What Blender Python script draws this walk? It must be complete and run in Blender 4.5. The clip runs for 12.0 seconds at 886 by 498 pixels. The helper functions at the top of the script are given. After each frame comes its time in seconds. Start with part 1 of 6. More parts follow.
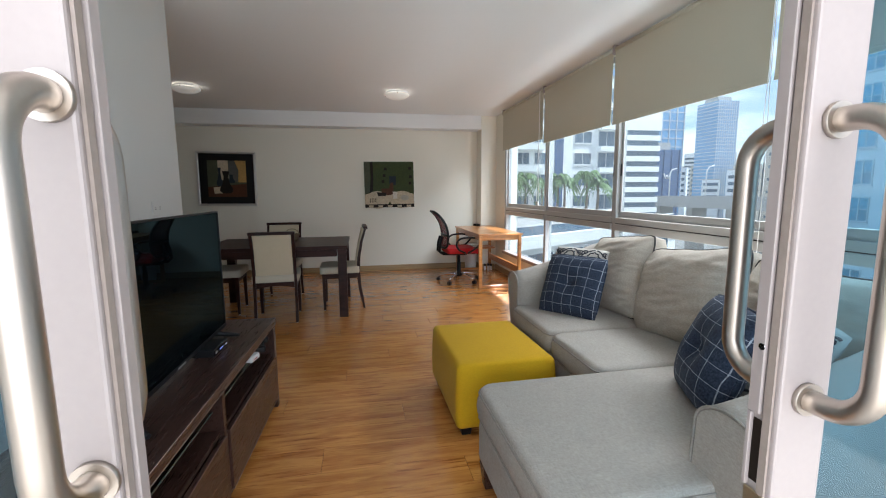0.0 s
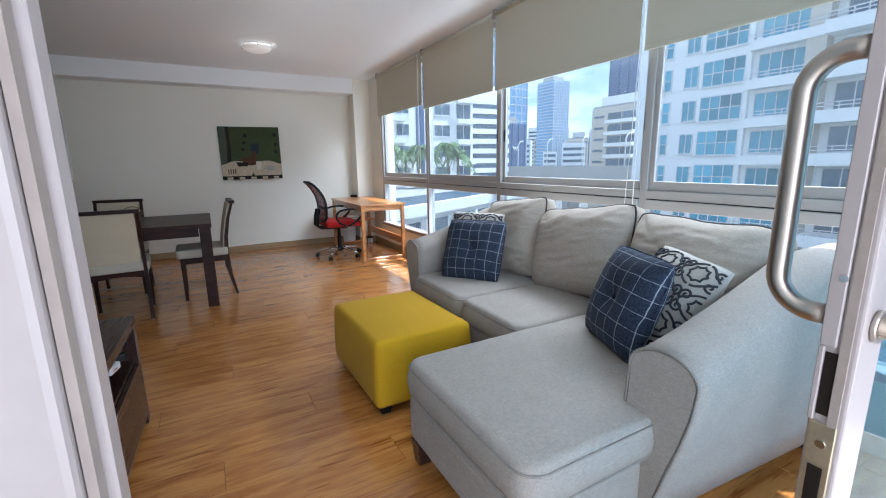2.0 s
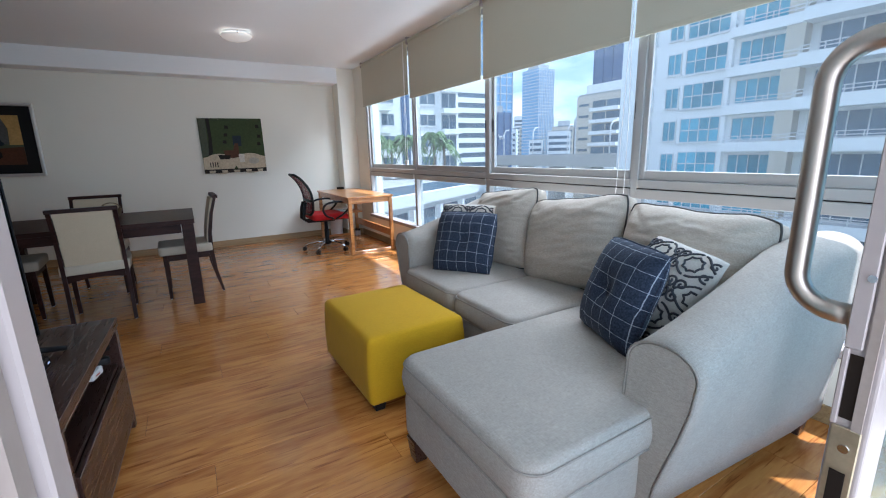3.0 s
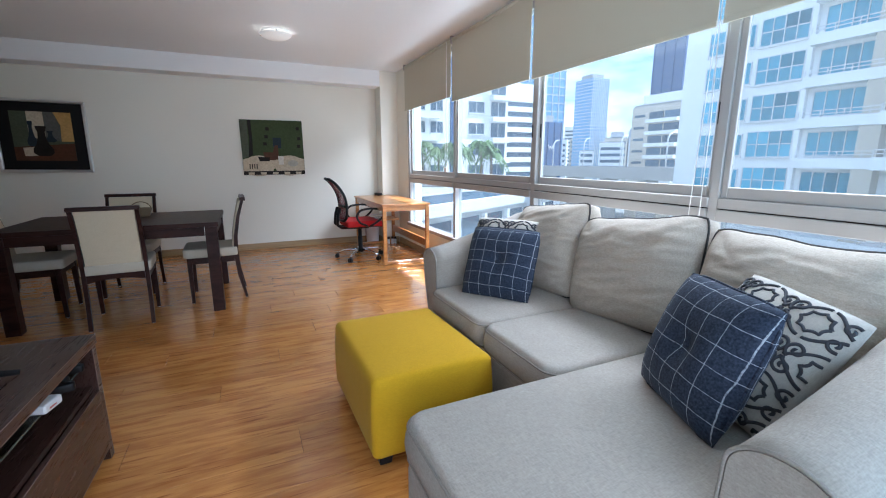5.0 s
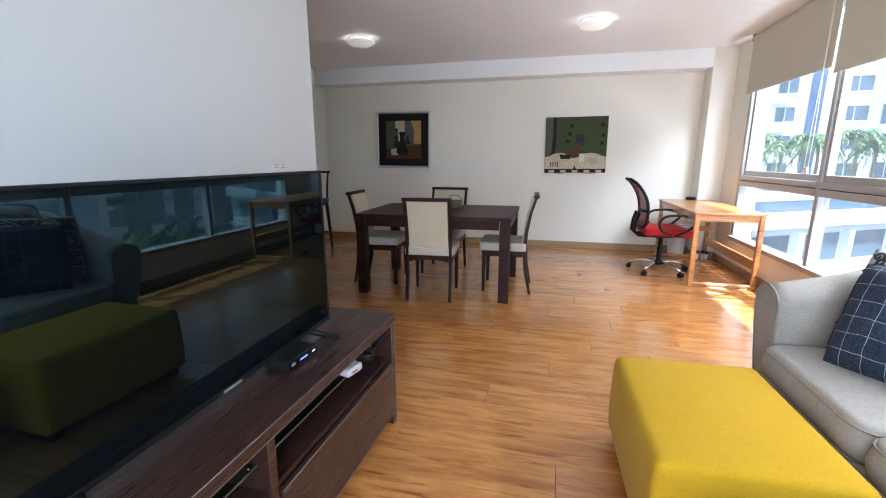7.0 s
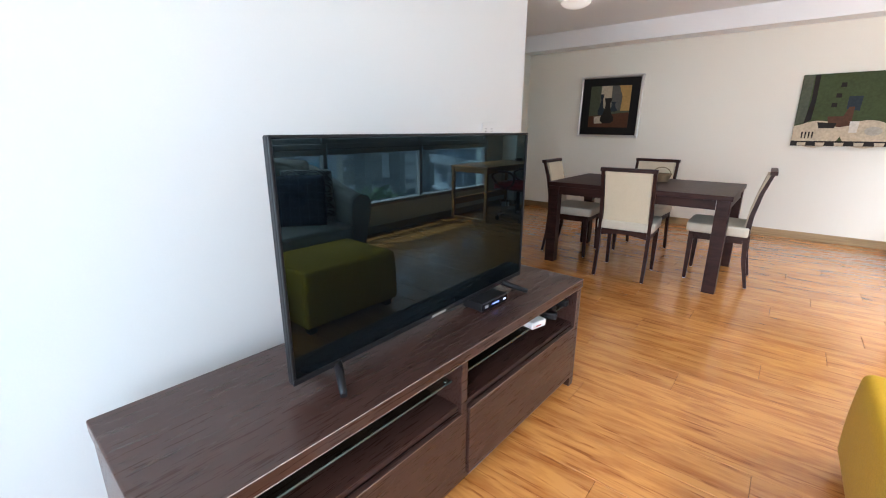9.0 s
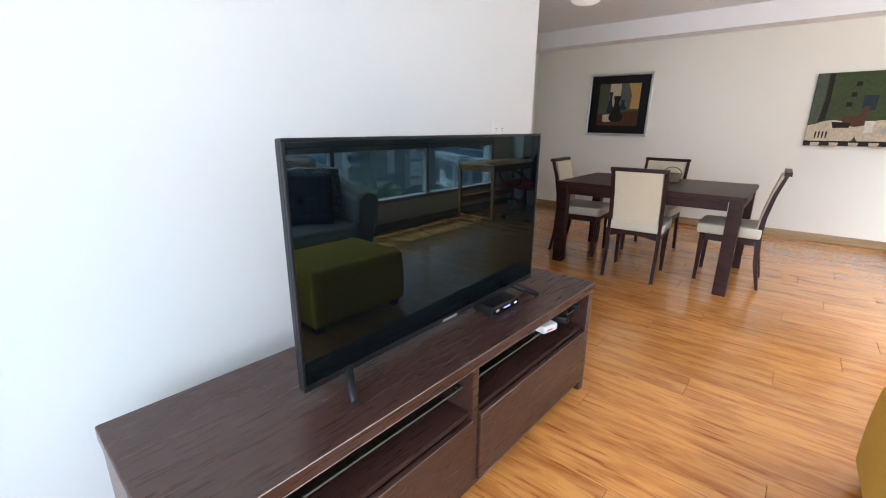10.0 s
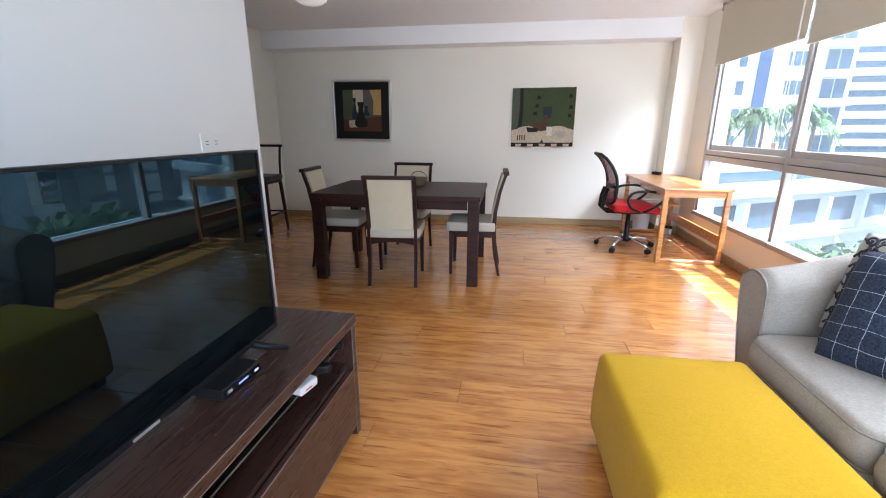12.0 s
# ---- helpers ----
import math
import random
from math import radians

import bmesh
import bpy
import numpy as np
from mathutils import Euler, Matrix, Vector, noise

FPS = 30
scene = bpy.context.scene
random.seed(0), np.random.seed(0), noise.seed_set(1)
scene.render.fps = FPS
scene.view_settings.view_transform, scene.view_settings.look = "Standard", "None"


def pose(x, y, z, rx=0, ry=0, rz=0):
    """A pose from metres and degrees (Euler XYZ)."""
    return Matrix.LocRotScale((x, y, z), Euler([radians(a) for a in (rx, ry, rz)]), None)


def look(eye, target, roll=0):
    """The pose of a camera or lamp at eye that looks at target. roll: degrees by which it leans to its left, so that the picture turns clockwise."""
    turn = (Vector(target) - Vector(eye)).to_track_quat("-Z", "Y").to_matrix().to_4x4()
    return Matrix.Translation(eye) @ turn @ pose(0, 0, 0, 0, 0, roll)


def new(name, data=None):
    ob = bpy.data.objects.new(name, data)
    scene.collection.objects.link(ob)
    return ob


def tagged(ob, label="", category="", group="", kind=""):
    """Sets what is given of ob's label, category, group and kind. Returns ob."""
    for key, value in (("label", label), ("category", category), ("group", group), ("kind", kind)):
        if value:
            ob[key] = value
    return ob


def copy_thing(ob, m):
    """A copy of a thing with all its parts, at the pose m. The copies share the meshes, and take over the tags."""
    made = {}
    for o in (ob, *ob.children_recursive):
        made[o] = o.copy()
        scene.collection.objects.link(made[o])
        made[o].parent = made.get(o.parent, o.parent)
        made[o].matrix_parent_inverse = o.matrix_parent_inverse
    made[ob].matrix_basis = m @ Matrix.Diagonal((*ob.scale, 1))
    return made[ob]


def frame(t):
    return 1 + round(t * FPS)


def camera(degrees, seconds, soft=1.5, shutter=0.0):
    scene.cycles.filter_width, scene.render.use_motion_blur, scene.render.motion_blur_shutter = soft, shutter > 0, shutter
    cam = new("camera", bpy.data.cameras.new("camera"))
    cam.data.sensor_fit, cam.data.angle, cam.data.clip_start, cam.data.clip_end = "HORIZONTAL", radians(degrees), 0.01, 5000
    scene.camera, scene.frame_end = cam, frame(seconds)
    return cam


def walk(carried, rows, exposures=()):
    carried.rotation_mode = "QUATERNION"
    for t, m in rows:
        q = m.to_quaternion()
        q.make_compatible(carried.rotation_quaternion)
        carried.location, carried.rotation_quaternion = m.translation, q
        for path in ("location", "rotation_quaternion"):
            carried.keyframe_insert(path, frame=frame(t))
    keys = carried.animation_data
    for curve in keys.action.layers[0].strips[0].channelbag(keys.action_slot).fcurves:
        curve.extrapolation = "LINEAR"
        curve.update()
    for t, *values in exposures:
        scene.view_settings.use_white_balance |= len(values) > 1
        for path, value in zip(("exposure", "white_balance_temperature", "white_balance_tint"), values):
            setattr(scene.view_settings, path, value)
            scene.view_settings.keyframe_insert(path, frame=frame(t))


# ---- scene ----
cam = camera(92.5, 12.0, soft=1.1)
PATH = [
    (0, (0.03, -0.297, 1.235), (0.4, 1.651, 0.97), -0.4),
    (0.5, (0.028, -0.204, 1.229), (0.525, 1.714, 0.953), -0.4),
    (1, (-0.024, -0.151, 1.214), (0.583, 1.732, 0.919), -0.4),
    (1.5, (-0.097, -0.114, 1.201), (0.711, 1.684, 0.861), -0.6),
    (2, (-0.126, -0.092, 1.19), (0.818, 1.626, 0.792), -0.9),
    (2.5, (-0.137, -0.075, 1.188), (0.845, 1.611, 0.745), -1.2),
    (2.7, (-0.144, -0.069, 1.2), (0.848, 1.608, 0.751), -1.5),
    (4.3, (0.08, 0.12, 1.193), (0.975, 1.864, 0.796), -1.1),
    (4.5, (0.087, 0.141, 1.198), (0.956, 1.898, 0.799), -0.8),
    (5, (0.11, 0.233, 1.186), (0.924, 2.015, 0.78), -0.0),
    (5.5, (0.107, 0.422, 1.188), (0.771, 2.261, 0.769), -0.1),
    (6, (0.087, 0.523, 1.189), (0.472, 2.441, 0.769), -0.5),
    (6.5, (0.123, 0.544, 1.198), (0.075, 2.5, 0.783), -0.6),
    (7, (0.15, 0.543, 1.192), (-0.319, 2.442, 0.775), -0.1),
    (7.5, (0.151, 0.524, 1.189), (-0.642, 2.302, 0.729), 0.3),
    (7.7, (0.148, 0.512, 1.188), (-0.757, 2.23, 0.707), 0.3),
    (9.3, (0.152, 0.443, 1.162), (-1.072, 1.924, 0.607), 0.4),
    (9.5, (0.149, 0.443, 1.168), (-1.077, 1.92, 0.608), 0.5),
    (10, (0.116, 0.454, 1.178), (-1.11, 1.932, 0.617), 0.5),
    (10.5, (0.058, 0.487, 1.184), (-1.018, 2.079, 0.628), 0.6),
    (11, (0.031, 0.52, 1.184), (-0.786, 2.26, 0.631), 0.4),
    (11.5, (0.047, 0.606, 1.188), (-0.448, 2.464, 0.637), 0.3),
    (12, (0.084, 0.771, 1.208), (-0.211, 2.674, 0.668), 0.1),
]
walk(cam, [(t, look(eye, target, roll)) for t, eye, target, roll in PATH],
     exposures=[(0.0, 0.70, 6250, 11), (0.5, 1.02, 6000, 10), (1.5, 0.90, 5800, 11), (2.5, 0.74, 5620, 12), (4.5, 1.00, 5600, 12), (6.0, 1.24, 5680, 13), (7.5, 1.86, 5950, 15), (9.5, 2.13, 6320, 17), (12.0, 1.82, 5850, 15)])

# ---- light ----
SUN_TRAVEL = Vector((-0.33, 0.27, -1.0)).normalized()
world = bpy.data.worlds.new("world")
scene.world = world
world.use_nodes = True
wn, wl = world.node_tree.nodes, world.node_tree.links
sky = wn.new("ShaderNodeTexSky")
sky.sky_type = "NISHITA"
sky.sun_disc = False
sky.sun_elevation = math.asin(-SUN_TRAVEL.z)
sky.sun_rotation = math.atan2(-SUN_TRAVEL.x, -SUN_TRAVEL.y)
sky.air_density, sky.dust_density = 1.0, 0.6
tc = wn.new("ShaderNodeTexCoord")
mp = wn.new("ShaderNodeMapping")
mp.inputs["Scale"].default_value = (1.6, 1.6, 5.0)
cl = wn.new("ShaderNodeTexNoise")
cl.inputs["Scale"].default_value, cl.inputs["Detail"].default_value = 2.2, 7.0
cr = wn.new("ShaderNodeValToRGB")
cr.color_ramp.elements[0].position, cr.color_ramp.elements[1].position = 0.42, 0.60
mx = wn.new("ShaderNodeMixRGB")
mx.inputs["Color2"].default_value = (8.7, 8.8, 9.1, 1)
wl.new(tc.outputs["Generated"], mp.inputs["Vector"])
wl.new(mp.outputs["Vector"], cl.inputs["Vector"])
wl.new(cl.outputs["Fac"], cr.inputs["Fac"])
wl.new(cr.outputs["Color"], mx.inputs["Fac"])
wl.new(sky.outputs["Color"], mx.inputs["Color1"])
wl.new(mx.outputs["Color"], wn["Background"].inputs["Color"])
wn["Background"].inputs["Strength"].default_value = 0.15

sun = new("sun", bpy.data.lights.new("sun", "SUN"))
sun.data.energy, sun.data.angle, sun.data.color = 5.0, radians(0.53), (1.0, 0.96, 0.90)
sun.matrix_world = look((30, -20, 60), Vector((30, -20, 60)) + SUN_TRAVEL)


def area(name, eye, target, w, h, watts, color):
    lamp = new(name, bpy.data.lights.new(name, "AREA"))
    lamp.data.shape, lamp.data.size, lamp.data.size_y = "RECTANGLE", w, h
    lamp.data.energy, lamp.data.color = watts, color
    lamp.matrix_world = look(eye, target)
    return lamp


# daylight of the balcony opening behind the walker, and of the sky above the window bays
area("balcony_daylight", (0.0, -1.5, 1.30), (0.0, 3.0, 1.2), 2.4, 2.1, 34, (0.98, 0.98, 1.0))
area("window_daylight", (2.92, 2.55, 2.80), (0.4, 2.55, 0.2), 4.5, 1.0, 142, (0.88, 0.95, 1.0))
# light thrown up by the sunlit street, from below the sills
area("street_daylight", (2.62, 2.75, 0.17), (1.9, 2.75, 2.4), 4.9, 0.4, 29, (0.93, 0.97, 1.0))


# ---- materials ----
def nodes_of(name):
    m = bpy.data.materials.new(name)
    m.use_nodes = True
    return m, m.node_tree.nodes, m.node_tree.links, m.node_tree.nodes["Principled BSDF"]


def mat(name, color, rough=0.5, metal=0.0, grain=60.0, amount=0.06, big=1.2, big_amount=0.05, bump=0.0, stretch=(1, 1, 1),
        spec=0.5, coat=0.0, sheen=0.0, rand=0.0, rough_var=0.06):
    m, n, l, b = nodes_of(name)
    tex = n.new("ShaderNodeTexCoord")
    mapping = n.new("ShaderNodeMapping")
    mapping.inputs["Scale"].default_value = stretch
    l.new(tex.outputs["Object"], mapping.inputs["Vector"])
    fine, wide = n.new("ShaderNodeTexNoise"), n.new("ShaderNodeTexNoise")
    for t, s, d in ((fine, grain, 4.0), (wide, big, 3.0)):
        t.inputs["Scale"].default_value, t.inputs["Detail"].default_value = s, d
        l.new(mapping.outputs["Vector"], t.inputs["Vector"])
    value = n.new("ShaderNodeMath")
    value.operation = "MULTIPLY_ADD"
    l.new(fine.outputs["Fac"], value.inputs[0])
    value.inputs[1].default_value, value.inputs[2].default_value = 2 * amount, 1 - amount - big_amount
    both = n.new("ShaderNodeMath")
    both.operation = "MULTIPLY_ADD"
    l.new(wide.outputs["Fac"], both.inputs[0])
    both.inputs[1].default_value = 2 * big_amount
    l.new(value.outputs[0], both.inputs[2])
    last = both
    if rand:
        info = n.new("ShaderNodeObjectInfo")
        r = n.new("ShaderNodeMath")
        r.operation = "MULTIPLY_ADD"
        geo, pair = n.new("ShaderNodeNewGeometry"), n.new("ShaderNodeMath")
        l.new(info.outputs["Random"], pair.inputs[0])
        l.new(geo.outputs["Random Per Island"], pair.inputs[1])
        l.new(pair.outputs[0], r.inputs[0])
        r.inputs[1].default_value = rand / 2
        low = n.new("ShaderNodeMath")
        low.operation = "SUBTRACT"
        l.new(both.outputs[0], low.inputs[0])
        low.inputs[1].default_value = 0.45 * rand
        l.new(low.outputs[0], r.inputs[2])
        last = r
    hsv = n.new("ShaderNodeHueSaturation")
    hsv.inputs["Color"].default_value = (*color, 1)
    l.new(last.outputs[0], hsv.inputs["Value"])
    l.new(hsv.outputs["Color"], b.inputs["Base Color"])
    rr = n.new("ShaderNodeMath")
    rr.operation = "MULTIPLY_ADD"
    l.new(wide.outputs["Fac"], rr.inputs[0])
    rr.inputs[1].default_value, rr.inputs[2].default_value = 2 * rough_var, max(0.02, rough - rough_var)
    l.new(rr.outputs[0], b.inputs["Roughness"])
    b.inputs["Metallic"].default_value = metal
    b.inputs["Specular IOR Level"].default_value = spec
    b.inputs["Coat Weight"].default_value = coat
    b.inputs["Coat Roughness"].default_value = 0.12
    b.inputs["Sheen Weight"].default_value = sheen
    if bump:
        bp = n.new("ShaderNodeBump")
        bp.inputs["Strength"].default_value, bp.inputs["Distance"].default_value = bump, 0.004
        l.new(fine.outputs["Fac"], bp.inputs["Height"])
        l.new(bp.outputs["Normal"], b.inputs["Normal"])
    return m


def wood(name, dark, light, rough=0.3, scale=(1.2, 14, 14), rand=0.25, coat=0.0, bump=0.05, streak=0.5, vein_scale=(0.8, 3.6), fine_amount=0.35, gloss_range=0.14, spec=0.5, vein_at=0.31):
    """Wood with its grain along local x."""
    m, n, l, b = nodes_of(name)
    tex, info = n.new("ShaderNodeTexCoord"), n.new("ShaderNodeObjectInfo")
    shift = n.new("ShaderNodeVectorMath")
    shift.operation = "MULTIPLY_ADD"
    cmb = n.new("ShaderNodeCombineXYZ")
    for k in range(3):
        l.new(info.outputs["Random"], cmb.inputs[k])
    l.new(cmb.outputs[0], shift.inputs[0])
    shift.inputs[1].default_value = (37.0, 19.0, 11.0)
    l.new(tex.outputs["Object"], shift.inputs[2])
    mapping = n.new("ShaderNodeMapping")
    mapping.inputs["Scale"].default_value = scale
    l.new(shift.outputs[0], mapping.inputs["Vector"])
    a = n.new("ShaderNodeTexNoise")
    a.inputs["Scale"].default_value, a.inputs["Detail"].default_value, a.inputs["Distortion"].default_value = 1.6, 6.0, 0.9
    l.new(mapping.outputs["Vector"], a.inputs["Vector"])
    fine = n.new("ShaderNodeTexNoise")
    fine.inputs["Scale"].default_value, fine.inputs["Detail"].default_value = 9.0, 3.0
    l.new(mapping.outputs["Vector"], fine.inputs["Vector"])
    ramp = n.new("ShaderNodeValToRGB")
    e = ramp.color_ramp.elements
    e[0].position, e[0].color = 0.30, (*dark, 1)
    e[1].position, e[1].color = 0.62, (*light, 1)
    mixf = n.new("ShaderNodeMath")
    mixf.operation = "MULTIPLY_ADD"
    l.new(fine.outputs["Fac"], mixf.inputs[0])
    mixf.inputs[1].default_value = fine_amount
    sub = n.new("ShaderNodeMath")
    sub.operation = "SUBTRACT"
    l.new(a.outputs["Fac"], sub.inputs[0])
    sub.inputs[1].default_value = fine_amount / 2
    l.new(sub.outputs[0], mixf.inputs[2])
    l.new(mixf.outputs[0], ramp.inputs["Fac"])
    hsv = n.new("ShaderNodeHueSaturation")
    val = n.new("ShaderNodeMath")
    val.operation = "MULTIPLY_ADD"
    l.new(info.outputs["Random"], val.inputs[0])
    val.inputs[1].default_value, val.inputs[2].default_value = rand, 1 - rand / 2
    l.new(val.outputs[0], hsv.inputs["Value"])
    l.new(ramp.outputs["Color"], hsv.inputs["Color"])
    # thin dark veins along the grain
    vmap, vein, vr = n.new("ShaderNodeMapping"), n.new("ShaderNodeTexNoise"), n.new("ShaderNodeValToRGB")
    vmap.inputs["Scale"].default_value = (scale[0] * vein_scale[0], scale[1] * vein_scale[1], scale[2] * vein_scale[1])
    l.new(shift.outputs[0], vmap.inputs["Vector"])
    l.new(vmap.outputs["Vector"], vein.inputs["Vector"])
    vein.inputs["Scale"].default_value, vein.inputs["Detail"].default_value, vein.inputs["Distortion"].default_value = 1.3, 5.0, 0.6
    vr.color_ramp.elements[0].position, vr.color_ramp.elements[0].color = vein_at, (1 - 0.7 * streak, 1 - 0.9 * streak, 1 - streak, 1)
    vr.color_ramp.elements[1].position, vr.color_ramp.elements[1].color = vein_at + 0.10, (1, 1, 1, 1)
    l.new(vein.outputs["Fac"], vr.inputs["Fac"])
    dark_mix = n.new("ShaderNodeMixRGB")
    dark_mix.blend_type = "MULTIPLY"
    dark_mix.inputs["Fac"].default_value = 1.0
    l.new(hsv.outputs["Color"], dark_mix.inputs["Color1"])
    l.new(vr.outputs["Color"], dark_mix.inputs["Color2"])
    l.new(dark_mix.outputs["Color"], b.inputs["Base Color"])
    rr = n.new("ShaderNodeMath")
    rr.operation = "MULTIPLY_ADD"
    l.new(fine.outputs["Fac"], rr.inputs[0])
    rr.inputs[1].default_value, rr.inputs[2].default_value = gloss_range, rough - gloss_range / 2
    l.new(rr.outputs[0], b.inputs["Roughness"])
    b.inputs["Coat Weight"].default_value, b.inputs["Coat Roughness"].default_value = coat, 0.15
    b.inputs["Specular IOR Level"].default_value = spec
    bp = n.new("ShaderNodeBump")
    bp.inputs["Strength"].default_value, bp.inputs["Distance"].default_value = bump, 0.002
    l.new(fine.outputs["Fac"], bp.inputs["Height"])
    l.new(bp.outputs["Normal"], b.inputs["Normal"])
    return m


def fabric(name, color, dark, weave=700.0, rough=0.9, fold=0.25, fold_scale=7.0):
    """Woven cloth: fine crossing threads, blotchy tone and soft folds."""
    m, n, l, b = nodes_of(name)
    tex = n.new("ShaderNodeTexCoord")
    fine, blot, folds = (n.new("ShaderNodeTexNoise") for _ in range(3))
    # uneven threads both ways
    warp, weft = n.new("ShaderNodeTexNoise"), n.new("ShaderNodeTexNoise")
    for t, s, d, run in ((fine, weave, 2.0, None), (blot, 14.0, 5.0, None), (folds, fold_scale, 2.0, None), (warp, weave, 2.0, (0.2, 1, 1)), (weft, weave, 2.0, (1, 0.2, 0.6))):
        t.inputs["Scale"].default_value, t.inputs["Detail"].default_value = s, d
        if run:
            along = n.new("ShaderNodeMapping")
            along.inputs["Scale"].default_value = run
            l.new(tex.outputs["Object"], along.inputs["Vector"])
            l.new(along.outputs["Vector"], t.inputs["Vector"])
        else:
            l.new(tex.outputs["Object"], t.inputs["Vector"])
    cross, threads = n.new("ShaderNodeMath"), n.new("ShaderNodeMath")
    cross.operation, threads.operation = "ADD", "MULTIPLY_ADD"
    l.new(warp.outputs["Fac"], cross.inputs[0])
    l.new(weft.outputs["Fac"], cross.inputs[1])
    l.new(cross.outputs[0], threads.inputs[0])
    threads.inputs[1].default_value, threads.inputs[2].default_value = 0.5, 0.0
    ramp = n.new("ShaderNodeValToRGB")
    e = ramp.color_ramp.elements
    e[0].position, e[0].color = 0.32, (*dark, 1)
    e[1].position, e[1].color = 0.68, (*color, 1)
    mean = n.new("ShaderNodeMath")
    mean.operation = "MULTIPLY_ADD"
    l.new(threads.outputs[0], mean.inputs[0])
    mean.inputs[1].default_value = 0.65
    half = n.new("ShaderNodeMath")
    half.operation = "MULTIPLY"
    l.new(blot.outputs["Fac"], half.inputs[0])
    half.operation = "MULTIPLY_ADD"
    half.inputs[1].default_value, half.inputs[2].default_value = 0.10, 0.13
    l.new(half.outputs[0], mean.inputs[2])
    l.new(mean.outputs[0], ramp.inputs["Fac"])
    l.new(ramp.outputs["Color"], b.inputs["Base Color"])
    b.inputs["Roughness"].default_value = rough
    b.inputs["Specular IOR Level"].default_value = 0.12
    b.inputs["Sheen Weight"].default_value = 0.05
    b1, b2 = n.new("ShaderNodeBump"), n.new("ShaderNodeBump")
    b1.inputs["Strength"].default_value, b1.inputs["Distance"].default_value = fold, 0.02
    b2.inputs["Strength"].default_value, b2.inputs["Distance"].default_value = 0.35, 0.0015
    l.new(folds.outputs["Fac"], b1.inputs["Height"])
    l.new(fine.outputs["Fac"], b2.inputs["Height"])
    l.new(b1.outputs["Normal"], b2.inputs["Normal"])
    l.new(b2.outputs["Normal"], b.inputs["Normal"])
    return m


def glass(name, color=(1, 1, 1), refl=0.06, rough=0.0, haze=0.0):
    """A thin pane: clear, with a faint mirror of the room in it."""
    m, n, l, b = nodes_of(name)
    n.remove(b)
    tr, gl, mix = n.new("ShaderNodeBsdfTransparent"), n.new("ShaderNodeBsdfGlossy"), n.new("ShaderNodeMixShader")
    lw, pw, fr = n.new("ShaderNodeLayerWeight"), n.new("ShaderNodeMath"), n.new("ShaderNodeMath")
    pw.operation, fr.operation = "POWER", "MULTIPLY_ADD"
    l.new(lw.outputs["Facing"], pw.inputs[0])
    pw.inputs[1].default_value = 4.0
    l.new(pw.outputs[0], fr.inputs[0])
    fr.inputs[1].default_value, fr.inputs[2].default_value = 0.25, refl / 2
    tr.inputs["Color"].default_value = (*color, 1)
    gl.inputs["Roughness"].default_value = rough
    l.new(fr.outputs[0], mix.inputs[0])
    l.new(tr.outputs[0], mix.inputs[1])
    l.new(gl.outputs[0], mix.inputs[2])
    last = mix
    if haze:
        # whitish translucent veil mixed in to haze the view through the pane
        film, veil = n.new("ShaderNodeBsdfTranslucent"), n.new("ShaderNodeMixShader")
        film.inputs["Color"].default_value = (0.85, 0.88, 0.9, 1)
        veil.inputs[0].default_value = haze
        l.new(mix.outputs[0], veil.inputs[1])
        l.new(film.outputs[0], veil.inputs[2])
        last = veil
    l.new(last.outputs[0], n["Material Output"].inputs["Surface"])
    return m


def emit(name, color, strength):
    m, n, l, b = nodes_of(name)
    b.inputs["Base Color"].default_value = (*color, 1)
    b.inputs["Emission Color"].default_value = (*color, 1)
    b.inputs["Emission Strength"].default_value = strength
    return m


# toned darker than the cream walls to offset strong light on the TV wall
M_WALL = mat("wall_paint", (0.645, 0.638, 0.61), 0.75, grain=180, amount=0.015, big=0.7, big_amount=0.02, bump=0.06)
M_CREAM_WALL = mat("cream_wall_paint", (0.80, 0.77, 0.67), 0.75, grain=180, amount=0.015, big=0.7, big_amount=0.02, bump=0.06)
M_CEIL = mat("ceiling_paint", (0.86, 0.86, 0.85), 0.85, grain=150, amount=0.012, big=0.6, big_amount=0.02, bump=0.05)
M_PLANK = wood("laminate_plank", (0.335, 0.117, 0.025), (0.53, 0.232, 0.059), 0.22, (1.9, 12, 12), 0.16, coat=0.5, bump=0.03, streak=0.58, vein_scale=(1.8, 4.4), fine_amount=0.24, vein_at=0.325)
M_SUB = mat("plank_joint", (0.06, 0.03, 0.015), 0.8)
M_BASE = wood("oak_baseboard", (0.26, 0.17, 0.08), (0.40, 0.28, 0.14), 0.4, (0.8, 20, 20), 0.1)
M_DARKWOOD = wood("wenge_wood", (0.037, 0.0175, 0.0132), (0.052, 0.025, 0.0188), 0.28, (26, 1.2, 26), 0.10, bump=0.01, streak=0.12, fine_amount=0.25, gloss_range=0.06, spec=0.5)
M_DARKWOOD2 = wood("dark_table_wood", (0.020, 0.0088, 0.0072), (0.042, 0.0178, 0.0142), 0.38, (3, 12, 12), 0.08, bump=0.05, streak=0.2, spec=0.12)
M_DESK = wood("cherry_desk_wood", (0.34, 0.13, 0.035), (0.60, 0.28, 0.09), 0.30, (1.4, 16, 16), 0.12, coat=0.3)
M_ALU = mat("brushed_aluminium", (0.41, 0.40, 0.385), 0.40, 0.15, 300, 0.05, 2, 0.03)
M_ALU_LIGHT = mat("white_aluminium", (0.37, 0.325, 0.31), 0.38, 0.0, 120, 0.04, 3, 0.05, coat=0.1)
M_SEAL = mat("rubber_seal", (0.30, 0.25, 0.22), 0.8, 0, 90, 0.15)
